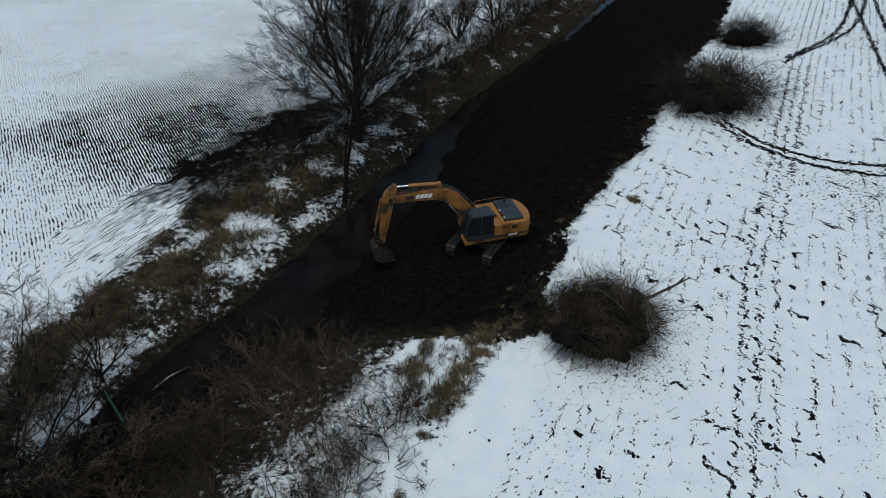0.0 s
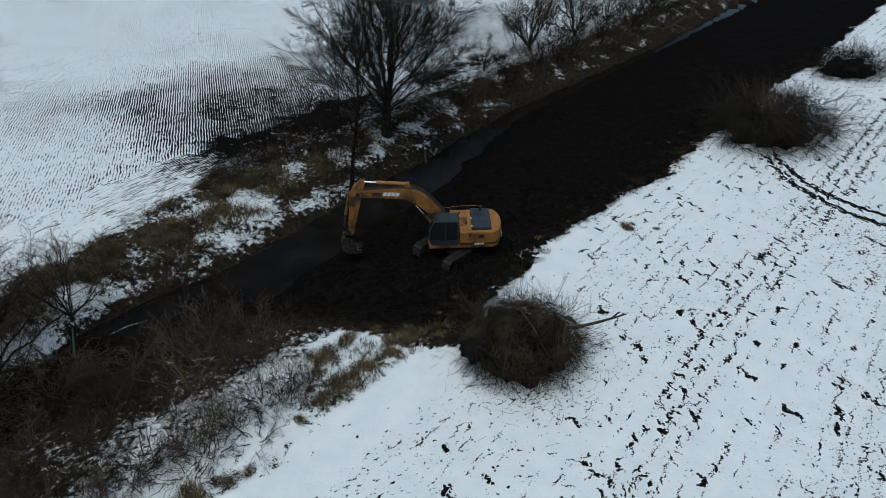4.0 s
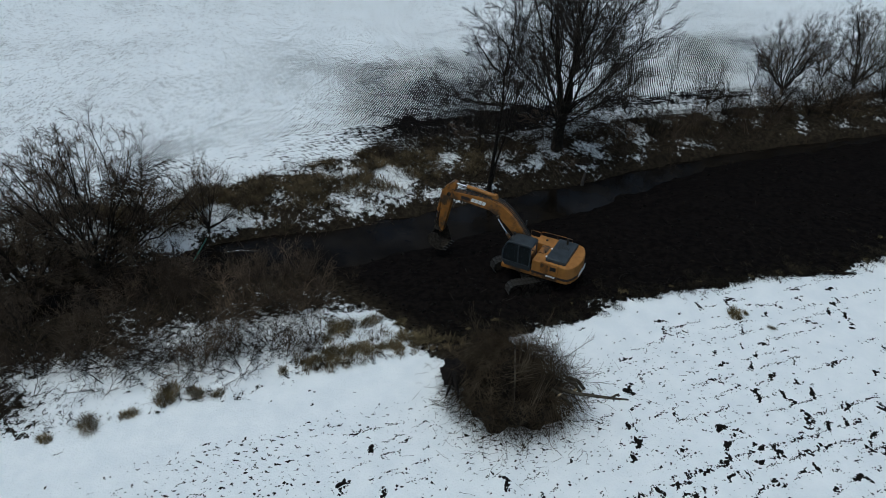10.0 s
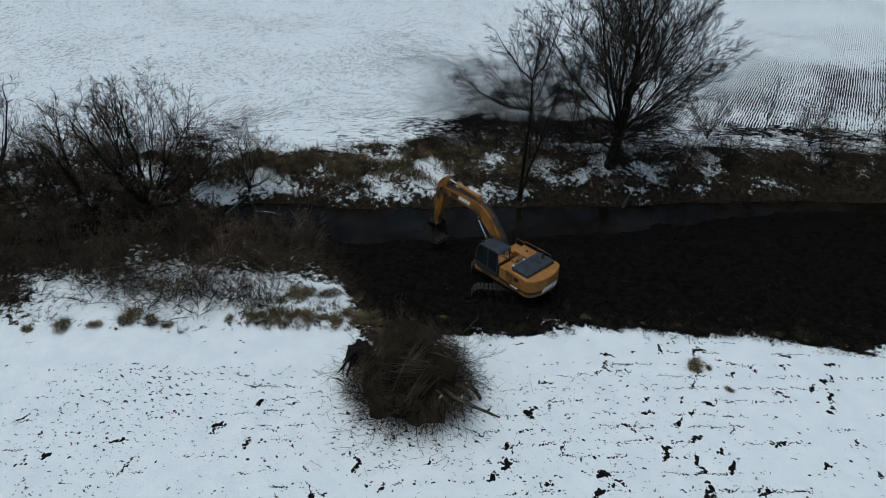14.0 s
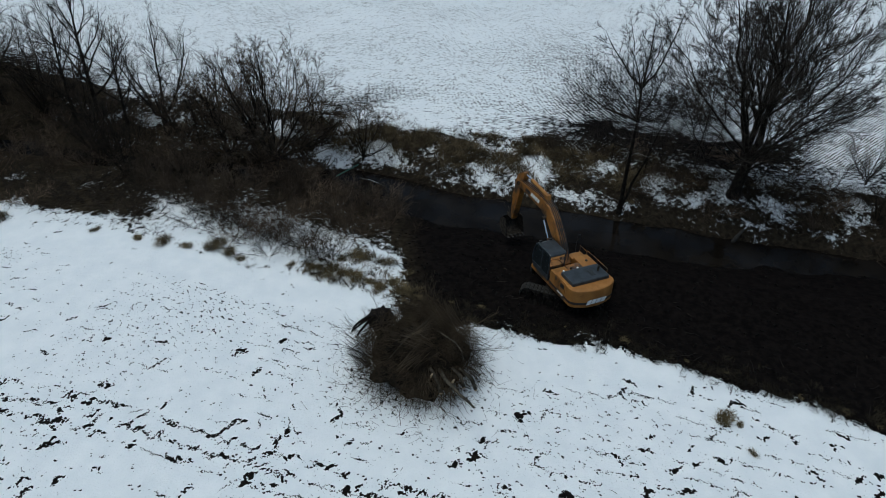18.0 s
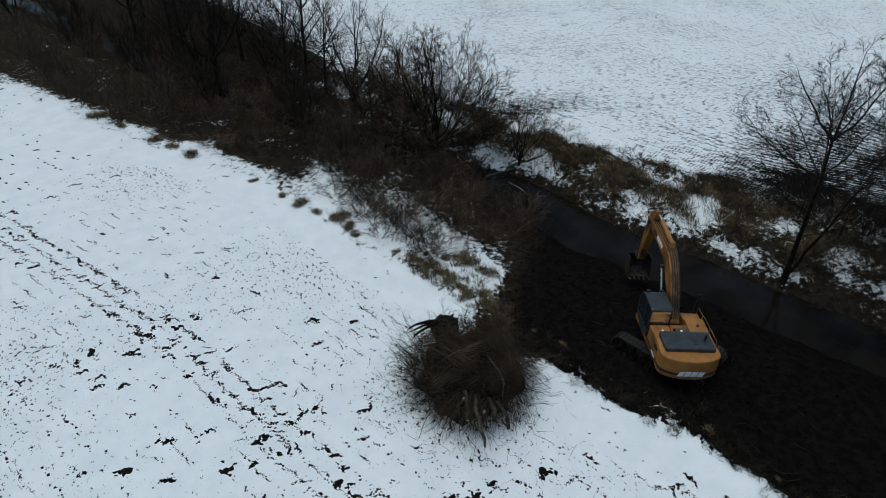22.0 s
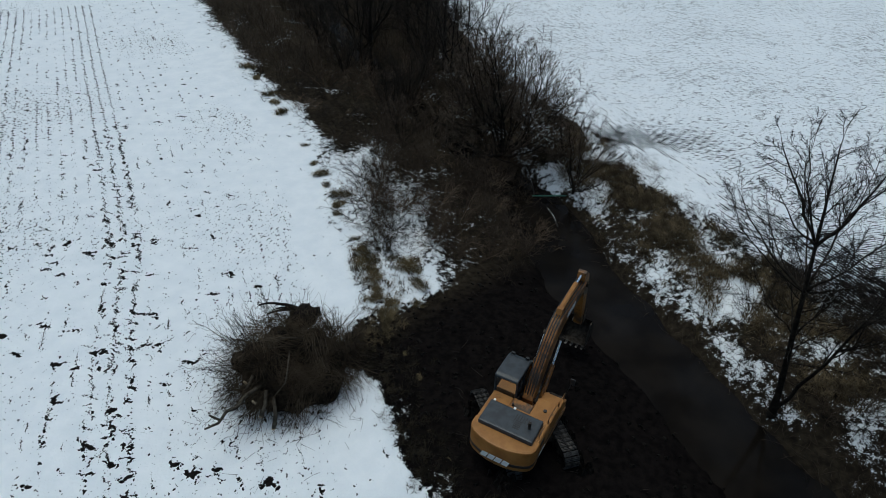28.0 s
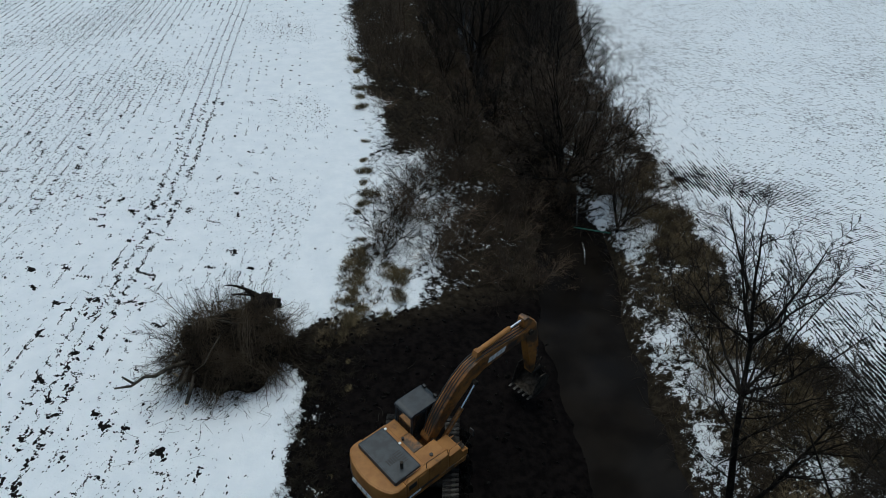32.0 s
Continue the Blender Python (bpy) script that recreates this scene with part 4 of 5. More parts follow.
def bank_brush():
    """Dense dark brush on the far bank's shoulder round the two tall trees."""
    r, t = random.Random(19), Tubes()
    for _ in range(7600):
        y = 35.5 + 62 * r.random() ** 1.45
        far, wf = float(line(y, Y_FAR, X_FAR)), float(line(y, Y_WF, X_WF))
        s = min(max(r.gauss(0.98 if y < 42 else 0.86, 0.1 if y < 42 else 0.17), 0.2), 1.15)
        x = wf + (far - wf) * s
        p = Vector((x, y, ground_z(x, y) - 0.03))
        q, w = shoot(r, p, Vector((r.gauss(0, 0.8), r.gauss(0, 0.8), r.uniform(0.4, 1.3))), r.uniform(0.5, 1.5), 0.014, 0.007, 3, 0.22, -0.10)
        t.add(q, w, 3, tip=True)
    tagged(t.put("bank_brush", TWIG), "dense dark brush on the bank below the trees", "brambles", kind="stuff")


bank_brush()


def muddy_grass():
    """Trampled dark grass in the mud along the field's edge."""
    r = random.Random(6)
    V, F = [], []
    base = [blades(60 + s, 30, 0.4, 0.9, 0.014, 1.0) for s in range(4)]
    for _ in range(1000):
        y = r.uniform(24, 74)
        x = float(line(y, Y_NEAR, X_NEAR)) - (r.gauss(0.1, 0.35) if r.random() < 0.55 else abs(r.gauss(0.2, 1.3)))
        v, f = base[r.randrange(4)]
        n, a, z, size = len(V), r.uniform(0, 6.283), ground_z(x, y), r.uniform(0.25, 0.8)
        c, s = math.cos(a) * size, math.sin(a) * size
        V.extend((x + c * p[0] - s * p[1], y + s * p[0] + c * p[1], z + size * p[2]) for p in v)
        F.extend(tuple(n + k for k in q) for q in f)
    tagged(mesh_object("muddy_grass", V, F, GRASS_BLACK), "trampled dark grass along the mud's edge", "grass", kind="stuff")


muddy_grass()


V, F = bank_grass()
tagged(mesh_object("bank_grass", V, F, GRASS_DARK), "matted brown grass and reeds on the snowy bank", "grass", kind="stuff")


def brambles():
    """Low tangled stems over the far bank and the thicket's floor."""
    r, t = random.Random(9), Tubes()
    for _ in range(7500):
        y = r.uniform(-25, 88) if r.random() < 0.55 else r.uniform(18, 62)
        far, wf, near = float(line(y, Y_FAR, X_FAR)), float(line(y, Y_WF, X_WF)), float(line(y, Y_NEAR, X_NEAR))
        x = r.uniform(far, wf) if y > 21 or r.random() < 0.5 else r.uniform(wf, near - 4.5)
        p = Vector((x, y, max(ground_z(x, y), WATER_Z) - 0.05))
        d = Vector((r.gauss(0, 1), r.gauss(0, 1), r.uniform(0.4, 1.6)))
        q, w = shoot(r, p, d, r.uniform(0.5, 1.6), 0.011, 0.006, 3, 0.25, -0.12)
        t.add(q, w, 3, tip=True)
    tagged(t.put("brambles", BRUSH), "tangle of low bare bramble stems", "brambles", kind="stuff")


brambles()

# ---- brush piles ----


def brush_pile(name, seed, cx, cy, rx, ry, tall, count, label, twig, long_branches=0, turn=0.0, bundles=0, infill=0.5, stout=1.5):
    r = random.Random(seed)
    root = empty(name, pose(cx, cy, ground_z(cx, cy), 0, 0, turn), label, "brush pile")
    # solid dark lump added inside: blocks light, stands for shade between the branches
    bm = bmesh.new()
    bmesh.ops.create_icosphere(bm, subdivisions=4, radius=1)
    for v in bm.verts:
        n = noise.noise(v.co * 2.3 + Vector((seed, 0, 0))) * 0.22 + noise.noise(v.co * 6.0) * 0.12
        k = infill + n
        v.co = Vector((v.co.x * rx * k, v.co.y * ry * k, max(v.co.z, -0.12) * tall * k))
    part("core", bm, PILE_INFILL, root, "added dark lump standing in for shade between the branches", True)
    stems, twigs, pale, sticks = Tubes(), Tubes(), Tubes(), 0
    for i in range(count):
        a, e = r.uniform(0, 6.283), math.asin(r.random() ** 0.85)
        n = Vector((math.cos(a) * math.cos(e), math.sin(a) * math.cos(e), math.sin(e)))
        p = Vector((n.x * rx, n.y * ry, n.z * tall)) * r.uniform(0.45, 0.86)
        tang = n.cross(Vector((r.gauss(0, 1), r.gauss(0, 1), r.gauss(0, 0.6)))).normalized()
        d = tang + n * r.uniform(0.0, 0.7)
        q, w = shoot(r, p, d, r.uniform(0.7, 2.0) * rx / 3.5, r.uniform(0.005, 0.011) * stout, 0.0035 * stout, 4, 0.24, -0.04)
        for pt in q:
            pt.z = max(pt.z, 0.03)
        if i % 30 == 0 and sticks < 90:
            t = Tubes()
            t.add(q, [k * 1.8 for k in w], 4)
            t.put("branch", twig, root)
            sticks += 1
        else:
            twigs.add(q, w, 3, tip=True)
        if i % 3 == 0:
            ramify(r, [twigs], q, w, 0, [(4, 0.45, 0.6, 0.14, 0.0, 2, 3, 0.7)], 0.006)
    # sheaves of branches that were dropped together and lie one way
    for i in range(bundles):
        a, e = r.uniform(0, 6.283), r.uniform(0.35, 1.3)
        n = Vector((math.cos(a) * math.cos(e), math.sin(a) * math.cos(e), math.sin(e)))
        tang = n.cross(Vector((r.gauss(0, 1), r.gauss(0, 1), r.gauss(0, 0.4)))).normalized() + n * 0.25
        for _ in range(26):
            p = Vector((n.x * rx, n.y * ry, n.z * tall)) * r.uniform(0.7, 0.86) + rand_dir(r, 0.24)
            q, w = shoot(r, p, tang + rand_dir(r, 0.16), r.uniform(0.8, 2.1) * rx / 3.5, r.uniform(0.007, 0.015), 0.004, 4, 0.07, -0.06)
            for pt in q:
                pt.z = max(pt.z, 0.03)
            (pale if i % 2 else twigs).add(q, w, 3, tip=True)
    for i in range(long_branches):
        a = r.uniform(0, 6.283)
        p = Vector((math.cos(a) * rx * 0.6, math.sin(a) * ry * 0.6, tall * r.uniform(0.15, 0.6)))
        q, w = shoot(r, p, Vector((math.cos(a), math.sin(a), r.uniform(0.1, 0.8))), rx * r.uniform(0.4, 0.7), 0.02, 0.006, 5, 0.14, -0.02)
        stems.add(q, w, 4)
        ramify(r, [twigs], q, w, 0, [(9, 0.4, 0.6, 0.15, 0.02, 3, 3, 0.6), (4, 0.5, 0.6, 0.1, 0.0, 1, 3, 0.7)], 0.006)
    tagged(stems.put("long_brushwood", twig, root), kind="stuff")
    tagged(twigs.put("brushwood", twig, root), kind="stuff")
    if bundles:
        tagged(pale.put("brushwood", TWIG_TAN, root, "paler brown sheaves of thin branches"), kind="stuff")
    return root


def pole_branch(name, root, pts, radii, mat, label="", sides=7):
    t = Tubes()
    t.add([Vector(p) for p in pts], radii, sides, True)
    return t.put(name, mat, root, label)


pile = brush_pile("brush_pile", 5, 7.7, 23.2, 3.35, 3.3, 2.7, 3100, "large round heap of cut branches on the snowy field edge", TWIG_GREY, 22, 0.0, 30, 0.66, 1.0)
pole_branch("log", pile, [(1.2, 0.6, 1.1), (2.6, 0.9, 1.35), (3.2, 1.22, 1.4), (3.6, 1.28, 1.58), (4.1, 1.6, 1.6), (4.65, 1.72, 1.85)], [0.10, 0.085, 0.075, 0.065, 0.055, 0.035], GREY_WOOD, "forked grey branch sticking out")
pole_branch("log", pile, [(4.0, 1.5, 1.62), (4.2, 1.5, 1.95), (4.3, 1.48, 2.1)], [0.05, 0.045, 0.03], GREY_WOOD)
pole_branch("log", pile, [(0.4, 0.8, 2.2), (1.0, 1.5, 2.0), (1.3, 1.75, 1.75), (1.85, 1.8, 1.5)], [0.035, 0.03, 0.026, 0.015], GREY_WOOD, "long grey limb lying over the heap")
pole_branch("log", pile, [(-0.4, 0.6, 2.3), (0.5, -0.5, 2.1), (1.3, -1.5, 1.5)], [0.045, 0.04, 0.025], GREY_WOOD)
for k, (x, y, z) in enumerate([(2.4, 1.2, 1.25), (2.2, 0.3, 1.5)]):
    pole_branch("cut_stub", pile, [(x, y, z - 0.25), (x + 0.12, y + 0.05, z + 0.02)], [0.05, 0.04], CUT, "pale cut branch end")


# butts of sawn trunks that hang down the heap's open side, and a fan of slender shoots
for pts in ([(1.9, 0.3, 1.5), (2.4, 0.55, 1.2), (2.75, 0.66, 0.8)], [(1.9, 1.25, 1.4), (2.2, 1.6, 1.1), (2.5, 1.68, 0.75)], [(1.8, 1.6, 1.2), (2.1, 2.1, 0.8), (2.35, 2.25, 0.4)]):
    pole_branch("log", pile, pts, [0.06, 0.085, 0.08], GREY_WOOD, "sawn grey trunk hanging down the heap")
    a, b = Vector(pts[1]), Vector(pts[2])
    d = (b - a).normalized()
    pole_branch("cut_end", pile, [b, b + d * 0.05], [0.076, 0.07], CUT, "pale sawn end")


def shoot_fan():
    r, t = random.Random(14), Tubes()
    for _ in range(46):
        a = radians(r.gauss(-82, 34))
        p = Vector((math.cos(a) * 2.3, math.sin(a) * 2.3, r.uniform(0.3, 1.2)))
        q, w = shoot(r, p, Vector((math.cos(a) * 0.6, math.sin(a) * 0.6, r.uniform(0.3, 1.1))), r.uniform(1.0, 2.2), 0.013, 0.005, 5, 0.12, 0.03)
        t.add(q, w, 3, tip=True)
        ramify(r, [t], q, w, 0, [(6, 0.35, 0.6, 0.15, 0.03, 2, 3, 0.6)], 0.006)
    tagged(t.put("brushwood", TWIG, pile, "fan of thin dark shoots"), kind="stuff")


shoot_fan()


def root_plate():
    r = random.Random(8)
    bm = bmesh.new()
    bmesh.ops.create_icosphere(bm, subdivisions=3, radius=1)
    for v in bm.verts:
        k = 1 + noise.noise(v.co * 2.6) * 0.5 + noise.noise(v.co * 7) * 0.2
        v.co = Vector((v.co.x * 0.72 * k, v.co.y * 0.6 * k, v.co.z * 0.46 * k + 0.85))
    part("stump", bm, ROOT, pile, "black muddy upturned stump", True)
    for turn, length, rise, thick in ((-62, 1.75, 0.42, 0.10), (-54, 1.45, 0.30, 0.085), (-70, 1.3, 0.12, 0.08), (-48, 0.95, 0.5, 0.06), (-80, 0.8, 0.05, 0.06)):
        a, t = radians(turn), Tubes()
        q, w = shoot(r, Vector((math.cos(a) * 0.3, math.sin(a) * 0.3, 1.25)), Vector((math.cos(a), math.sin(a), rise)), length, thick, 0.035, 7, 0.10, -0.11)
        t.add(q, w, 6, tip=True)
        ramify(r, [t], q, w, 0, [(3, 0.25, 0.7, 0.15, -0.1, 2, 4, 0.5)])
        t.put("root", ROOT, pile)


root_plate()
for ob in [o for o in pile.children if o.name.startswith(("stump", "root"))]:
    ob.matrix_basis = pose(-1.85, -1.65, 0.3)

brush_pile("brush_pile", 6, 23.7, 52.8, 6.1, 5.2, 3.5, 2600, "wide heap of willow branches beside the muddy strip", TWIG, 44, 25, 26)
brush_pile("brush_pile", 7, 33.8, 70.5, 4.8, 3.8, 2.3, 1300, "low heap of cut branches on the field", TWIG, 18, 30)


def litter_sticks():
    """Dropped sticks on the snow and in the mud round the piles."""
    r, t = random.Random(12), Tubes()
    for i in range(420):
        cx, cy, q = ((7.7, 23.2, 4.4), (24.3, 54, 7.2), (33.8, 70.5, 6))[0 if i % 5 < 3 else i % 5 - 2]
        a, k = r.uniform(0, 6.283), q * (0.68 + abs(r.gauss(0, 0.22)))
        x, y = cx + math.cos(a) * k, cy + math.sin(a) * k
        d = Vector((r.gauss(0, 1), r.gauss(0, 1), 0.05))
        p, w = shoot(r, Vector((x, y, ground_z(x, y) + 0.02)), d, r.uniform(0.15, 0.8), 0.008, 0.004, 3, 0.2, 0.0)
        t.add(p, w, 3)
    for i in range(150):
        y = r.uniform(23, 62)
        a, b = float(line(y, Y_WN, X_WN)), float(line(y, Y_NEAR, X_NEAR))
        x = b - abs(r.gauss(0, 0.3)) * (b - a)
        p, w = shoot(r, Vector((x, y, ground_z(x, y) + 0.03)), Vector((r.gauss(0, 1), r.gauss(0, 1), 0.2)), r.uniform(0.2, 0.9), 0.013, 0.006, 3, 0.25, -0.03)
        t.add(p, w, 3)
    tagged(t.put("dropped_sticks", TWIG), "scattered broken sticks on snow and mud", "sticks", kind="stuff")


litter_sticks()

# ---- soil clods showing through the snow ----


class Lumps:
    def __init__(self, seed):
        self.r, self.v, self.f = random.Random(seed), [], []

    def add(self, x, y, a, b, h, turn, z=None):
        """A low uneven lump a by b metres, h high."""
        r, n = self.r, len(self.v)
        z = ground_z(x, y) if z is None else z
        c, s = math.cos(turn), math.sin(turn)
        rim = [r.uniform(0.4, 1.45) for _ in range(9)]
        for ring, k in enumerate((1.0, 0.62)):
            for j in range(9):
                q = 2 * math.pi * (j + 0.3 * rim[j - 2]) / 9
                m = k * rim[j]
                dx, dy = math.cos(q) * a * m / 2, math.sin(q) * b * m / 2
                self.v.append((x + c * dx - s * dy, y + s * dx + c * dy, z + (h * r.uniform(0.3, 1.0) if ring else -0.03)))
        self.v.append((x, y, z + h))
        for j in range(9):
            k = (j + 1) % 9
            self.f += [(n + j, n + k, n + 9 + k, n + 9 + j), (n + 9 + j, n + 9 + k, n + 18)]

    def crumb(self, x, y, a, b, h, turn):
        """A small cheap lump."""
        r, n = self.r, len(self.v)
        z = ground_z(x, y)
        c, s = math.cos(turn), math.sin(turn)
        for j in range(6):
            q = 2 * math.pi * j / 6
            m = r.uniform(0.35, 1.5)
            dx, dy = math.cos(q) * a * m / 2, math.sin(q) * b * m / 2
            self.v.append((x + c * dx - s * dy, y + s * dx + c * dy, z - 0.02))
        self.v.append((x, y, z + h))
        for j in range(6):
            self.f.append((n + j, n + (j + 1) % 6, n + 6))

    def splat(self, x, y, long, wide, turn):
        """A ragged patch of bare soil: many small crumbs that run together along turn."""
        r = self.r
        c, s = math.cos(turn), math.sin(turn)
        n, w0 = max(3, round(long / 0.05)), 0.0
        for i in range(n):
            u = long * ((i + r.random()) / n - 0.5)
            w0 = 0.75 * w0 + r.gauss(0, wide * 0.3)
            a = wide * r.uniform(0.45, 1.25) * (1.1 - abs(2 * u / long) ** 2 * 0.6)
            self.crumb(x + c * u - s * w0, y + s * u + c * w0, a * 1.3, a, r.uniform(0.015, 0.05), turn + r.gauss(0, 0.8))
        for i in range(n // 2):
            u, w = r.gauss(0, long * 0.55), r.gauss(0, wide * 1.3)
            a = r.uniform(0.025, 0.07)
            self.crumb(x + c * u - s * w, y + s * u + c * w, a * 1.3, a, 0.02, r.uniform(0, 3.1))


def row_point(y, off):
    """A place on the drill row that lies off metres from the tractor's line, and the row's direction."""
    x0, x1 = float(line(y - 0.5, Y_ROW, X_ROW)), float(line(y + 0.5, Y_ROW, X_ROW))
    d = math.hypot(x1 - x0, 1)
    tx, ty = (x1 - x0) / d, 1 / d
    return float(line(y, Y_ROW, X_ROW)) + ty * off, y - tx * off, math.atan2(ty, tx)


def near_field_clods():
    L, r = Lumps(3), random.Random(31)
    cross = radians(124)
    for k in range(-16, 46):
        off = k * 0.76
        y, wheel = -45.0, k in (-1, 0, 1)
        while y < 95:
            x, yy, turn = row_point(y, off + r.gauss(0, 0.045))
            edge = x - float(line(yy, Y_NEAR, X_NEAR))
            close = -8 < yy < 62 and off < 20
            # runs of crumbs along the row, with bare stretches between them
            run = float(wave(np.array(yy * 1.0), np.array(k * 3.7), 0.9, 21)) + 0.55 * float(wave(x, yy, 3.4, 22))
            p = 0.50 + 0.55 * run
            if off > 4 or (off > 0 and yy < 14):
                p += 0.3 if yy < 8 else 0.2
            if wheel:
                p += 0.65
            if off < -1.5 and yy < 12:
                p *= 0.45
            if off < -0.9 and 3 < yy < 23:
                p *= 0.6
            if 1.5 < off < 6 and yy < 18:
                p *= 0.55
            if k in (9, 10, 11):
                p += 0.2
            if edge < 2.2:
                p *= 0.15 if yy < 30 else 0.6
            elif edge < 4.5 and yy < 26:
                p *= 0.3
            if edge > 0.4 and math.hypot(x - 7.7, yy - 23.2) > 4.0 and r.random() < p:
                if close:
                    big_one = r.random()
                    if run > 0.1 and big_one > 0.62:
                        L.splat(x, yy, r.uniform(0.25, 0.7), r.uniform(0.06, 0.13), turn + r.gauss(0, 0.07))
                    elif big_one < (0.5 if wheel else 0.07):
                        L.splat(x + r.gauss(0, 0.1), yy, r.uniform(0.25, 0.7), r.uniform(0.12, 0.24), (turn if r.random() < (0.55 if wheel else 0.3) else cross) + r.gauss(0, 0.22))
                    elif big_one < (0.6 if wheel else 0.17):
                        L.splat(x, yy, r.uniform(0.14, 0.26), r.uniform(0.08, 0.15), cross + r.gauss(0, 0.6))
                    else:
                        for _ in range(r.randint(1, 3)):
                            a = r.uniform(0.05, 0.16)
                            L.crumb(x + r.gauss(0, 0.07), yy + r.gauss(0, 0.07), a * 1.5, a, r.uniform(0.015, 0.04), turn + r.gauss(0, 0.5))
                else:
                    L.crumb(x, yy, r.uniform(0.2, 0.65), r.uniform(0.14, 0.26), 0.06, (turn if r.random() < 0.5 else cross) + r.gauss(0, 0.3))
            y += 0.22 if close else 0.45
    # lone torn sods across the rows, thickest beside the heap and along the muddy strip
    for _ in range(520):
        y = r.uniform(8, 50) if r.random() < 0.7 else r.uniform(-8, 20)
        x, yy, turn = row_point(y, r.uniform(-9.5, 9))
        # most lie on the faint cross lines of an older pass
        w = yy * math.cos(cross) - x * math.sin(cross)
        step = (round(w / 1.9) * 1.9 + r.gauss(0, 0.09) - w) if r.random() < 0.8 else 0.0
        x, yy = x - math.sin(cross) * step, yy + math.cos(cross) * step
        edge = x - float(line(yy, Y_NEAR, X_NEAR))
        if edge < 1.6 or math.hypot(x - 7.7, yy - 23.2) < 4.6 or r.random() > 0.35 + 0.5 * float(wave(x, yy, 1.8, 23)) + 0.35 * (24 < yy < 42) - 0.45 * (yy < 20 and edge < 7):
            continue
        L.splat(x, yy, r.uniform(0.3, 0.85), r.uniform(0.15, 0.32), (cross if r.random() < 0.7 else turn) + r.gauss(0, 0.2))
    # broken arcs where the drill turned at the field's end
    for cx, cy, rad, a0, a1 in ((9.6, 13.2, 4.4, 30, 125), (9.4, 11.6, 4.8, 50, 120), (9.0, 13.0, 8.2, -5, 60), (14.0, 30.4, 3.4, 140, 230), (15.5, 33.5, 4.5, 120, 190)):
        a = a0
        while a < a1:
            t = radians(a)
            if r.random() < 0.6:
                L.splat(cx + math.cos(t) * rad, cy + math.sin(t) * rad, r.uniform(0.25, 0.6), r.uniform(0.08, 0.16), t + math.pi / 2 + r.gauss(0, 0.25))
            a += r.uniform(5, 11)
    tagged(mesh_object("soil_clods", L.v, L.f, CLOD), "black soil clods in rows poking through snow", "soil clods", kind="stuff")


near_field_clods()


def far_field_clods():
    L, r = Lumps(4), random.Random(32)
    made = 0
    for _ in range(90000):
        x, y = r.uniform(-46, 6), r.uniform(18, 92)
        far = float(np.interp(y, Y_FAR, X_FAR))
        if x > far - 0.3:
            continue
        b = float(bare_amount(x, y))
        if r.random() > min(0.9, 0.004 + 0.55 * max(b, 0) ** 1.4 * (0.55 + 0.6 * float(wave(x, y, 0.5, 43)))):
            continue
        deg, gap = (122, 0.22) if far - x > float(headland(np.array(x), np.array(y))) else (67, 0.22)
        turn = radians(deg)
        w = -x * math.sin(turn) + y * math.cos(turn)
        snap = round(w / gap) * gap - w
        x, y = x - math.sin(turn) * snap, y + math.cos(turn) * snap
        L.crumb(x + r.gauss(0, 0.03), y + r.gauss(0, 0.03), r.uniform(0.12, 0.5), r.uniform(0.05, 0.11), r.uniform(0.02, 0.05), turn + r.gauss(0, 0.25))
        made += 1
        if made > 12000:
            break
    tagged(mesh_object("stubble_clods", L.v, L.f, CLOD), "dark ploughed ridges showing in the far field's snow", "soil clods", kind="stuff")


far_field_clods()


def mud_clods():
    L, r = Lumps(5), random.Random(33)
    for _ in range(1800):
        y = r.uniform(22.5, 75)
        a, b = float(line(y, Y_WN, X_WN)), float(line(y, Y_NEAR, X_NEAR))
        x = r.uniform(a, b + 0.2) if r.random() < 0.6 else b - abs(r.gauss(0, 0.8))
        s = r.uniform(0.08, 0.32)
        L.add(x, y, s, s * r.uniform(0.5, 0.9), s * r.uniform(0.25, 0.5), r.uniform(0, 3.1))
    # churned mud banked up against the excavator's tracks
    c, q = math.cos(radians(-119)), math.sin(radians(-119))
    for _ in range(260):
        u, w = r.uniform(-2.5, 1.9), r.choice((-1, 1)) * r.gauss(1.62, 0.16)
        s = r.uniform(0.16, 0.42)
        L.add(2.5 + c * u - q * w, 31.85 + q * u + c * w, s, s * r.uniform(0.6, 0.9), s * r.uniform(0.6, 1.1), r.uniform(0, 3.1))
    tagged(mesh_object("mud_clods", L.v, L.f, CLOD), "lumps of wet black mud", "mud clods", kind="stuff")


mud_clods()


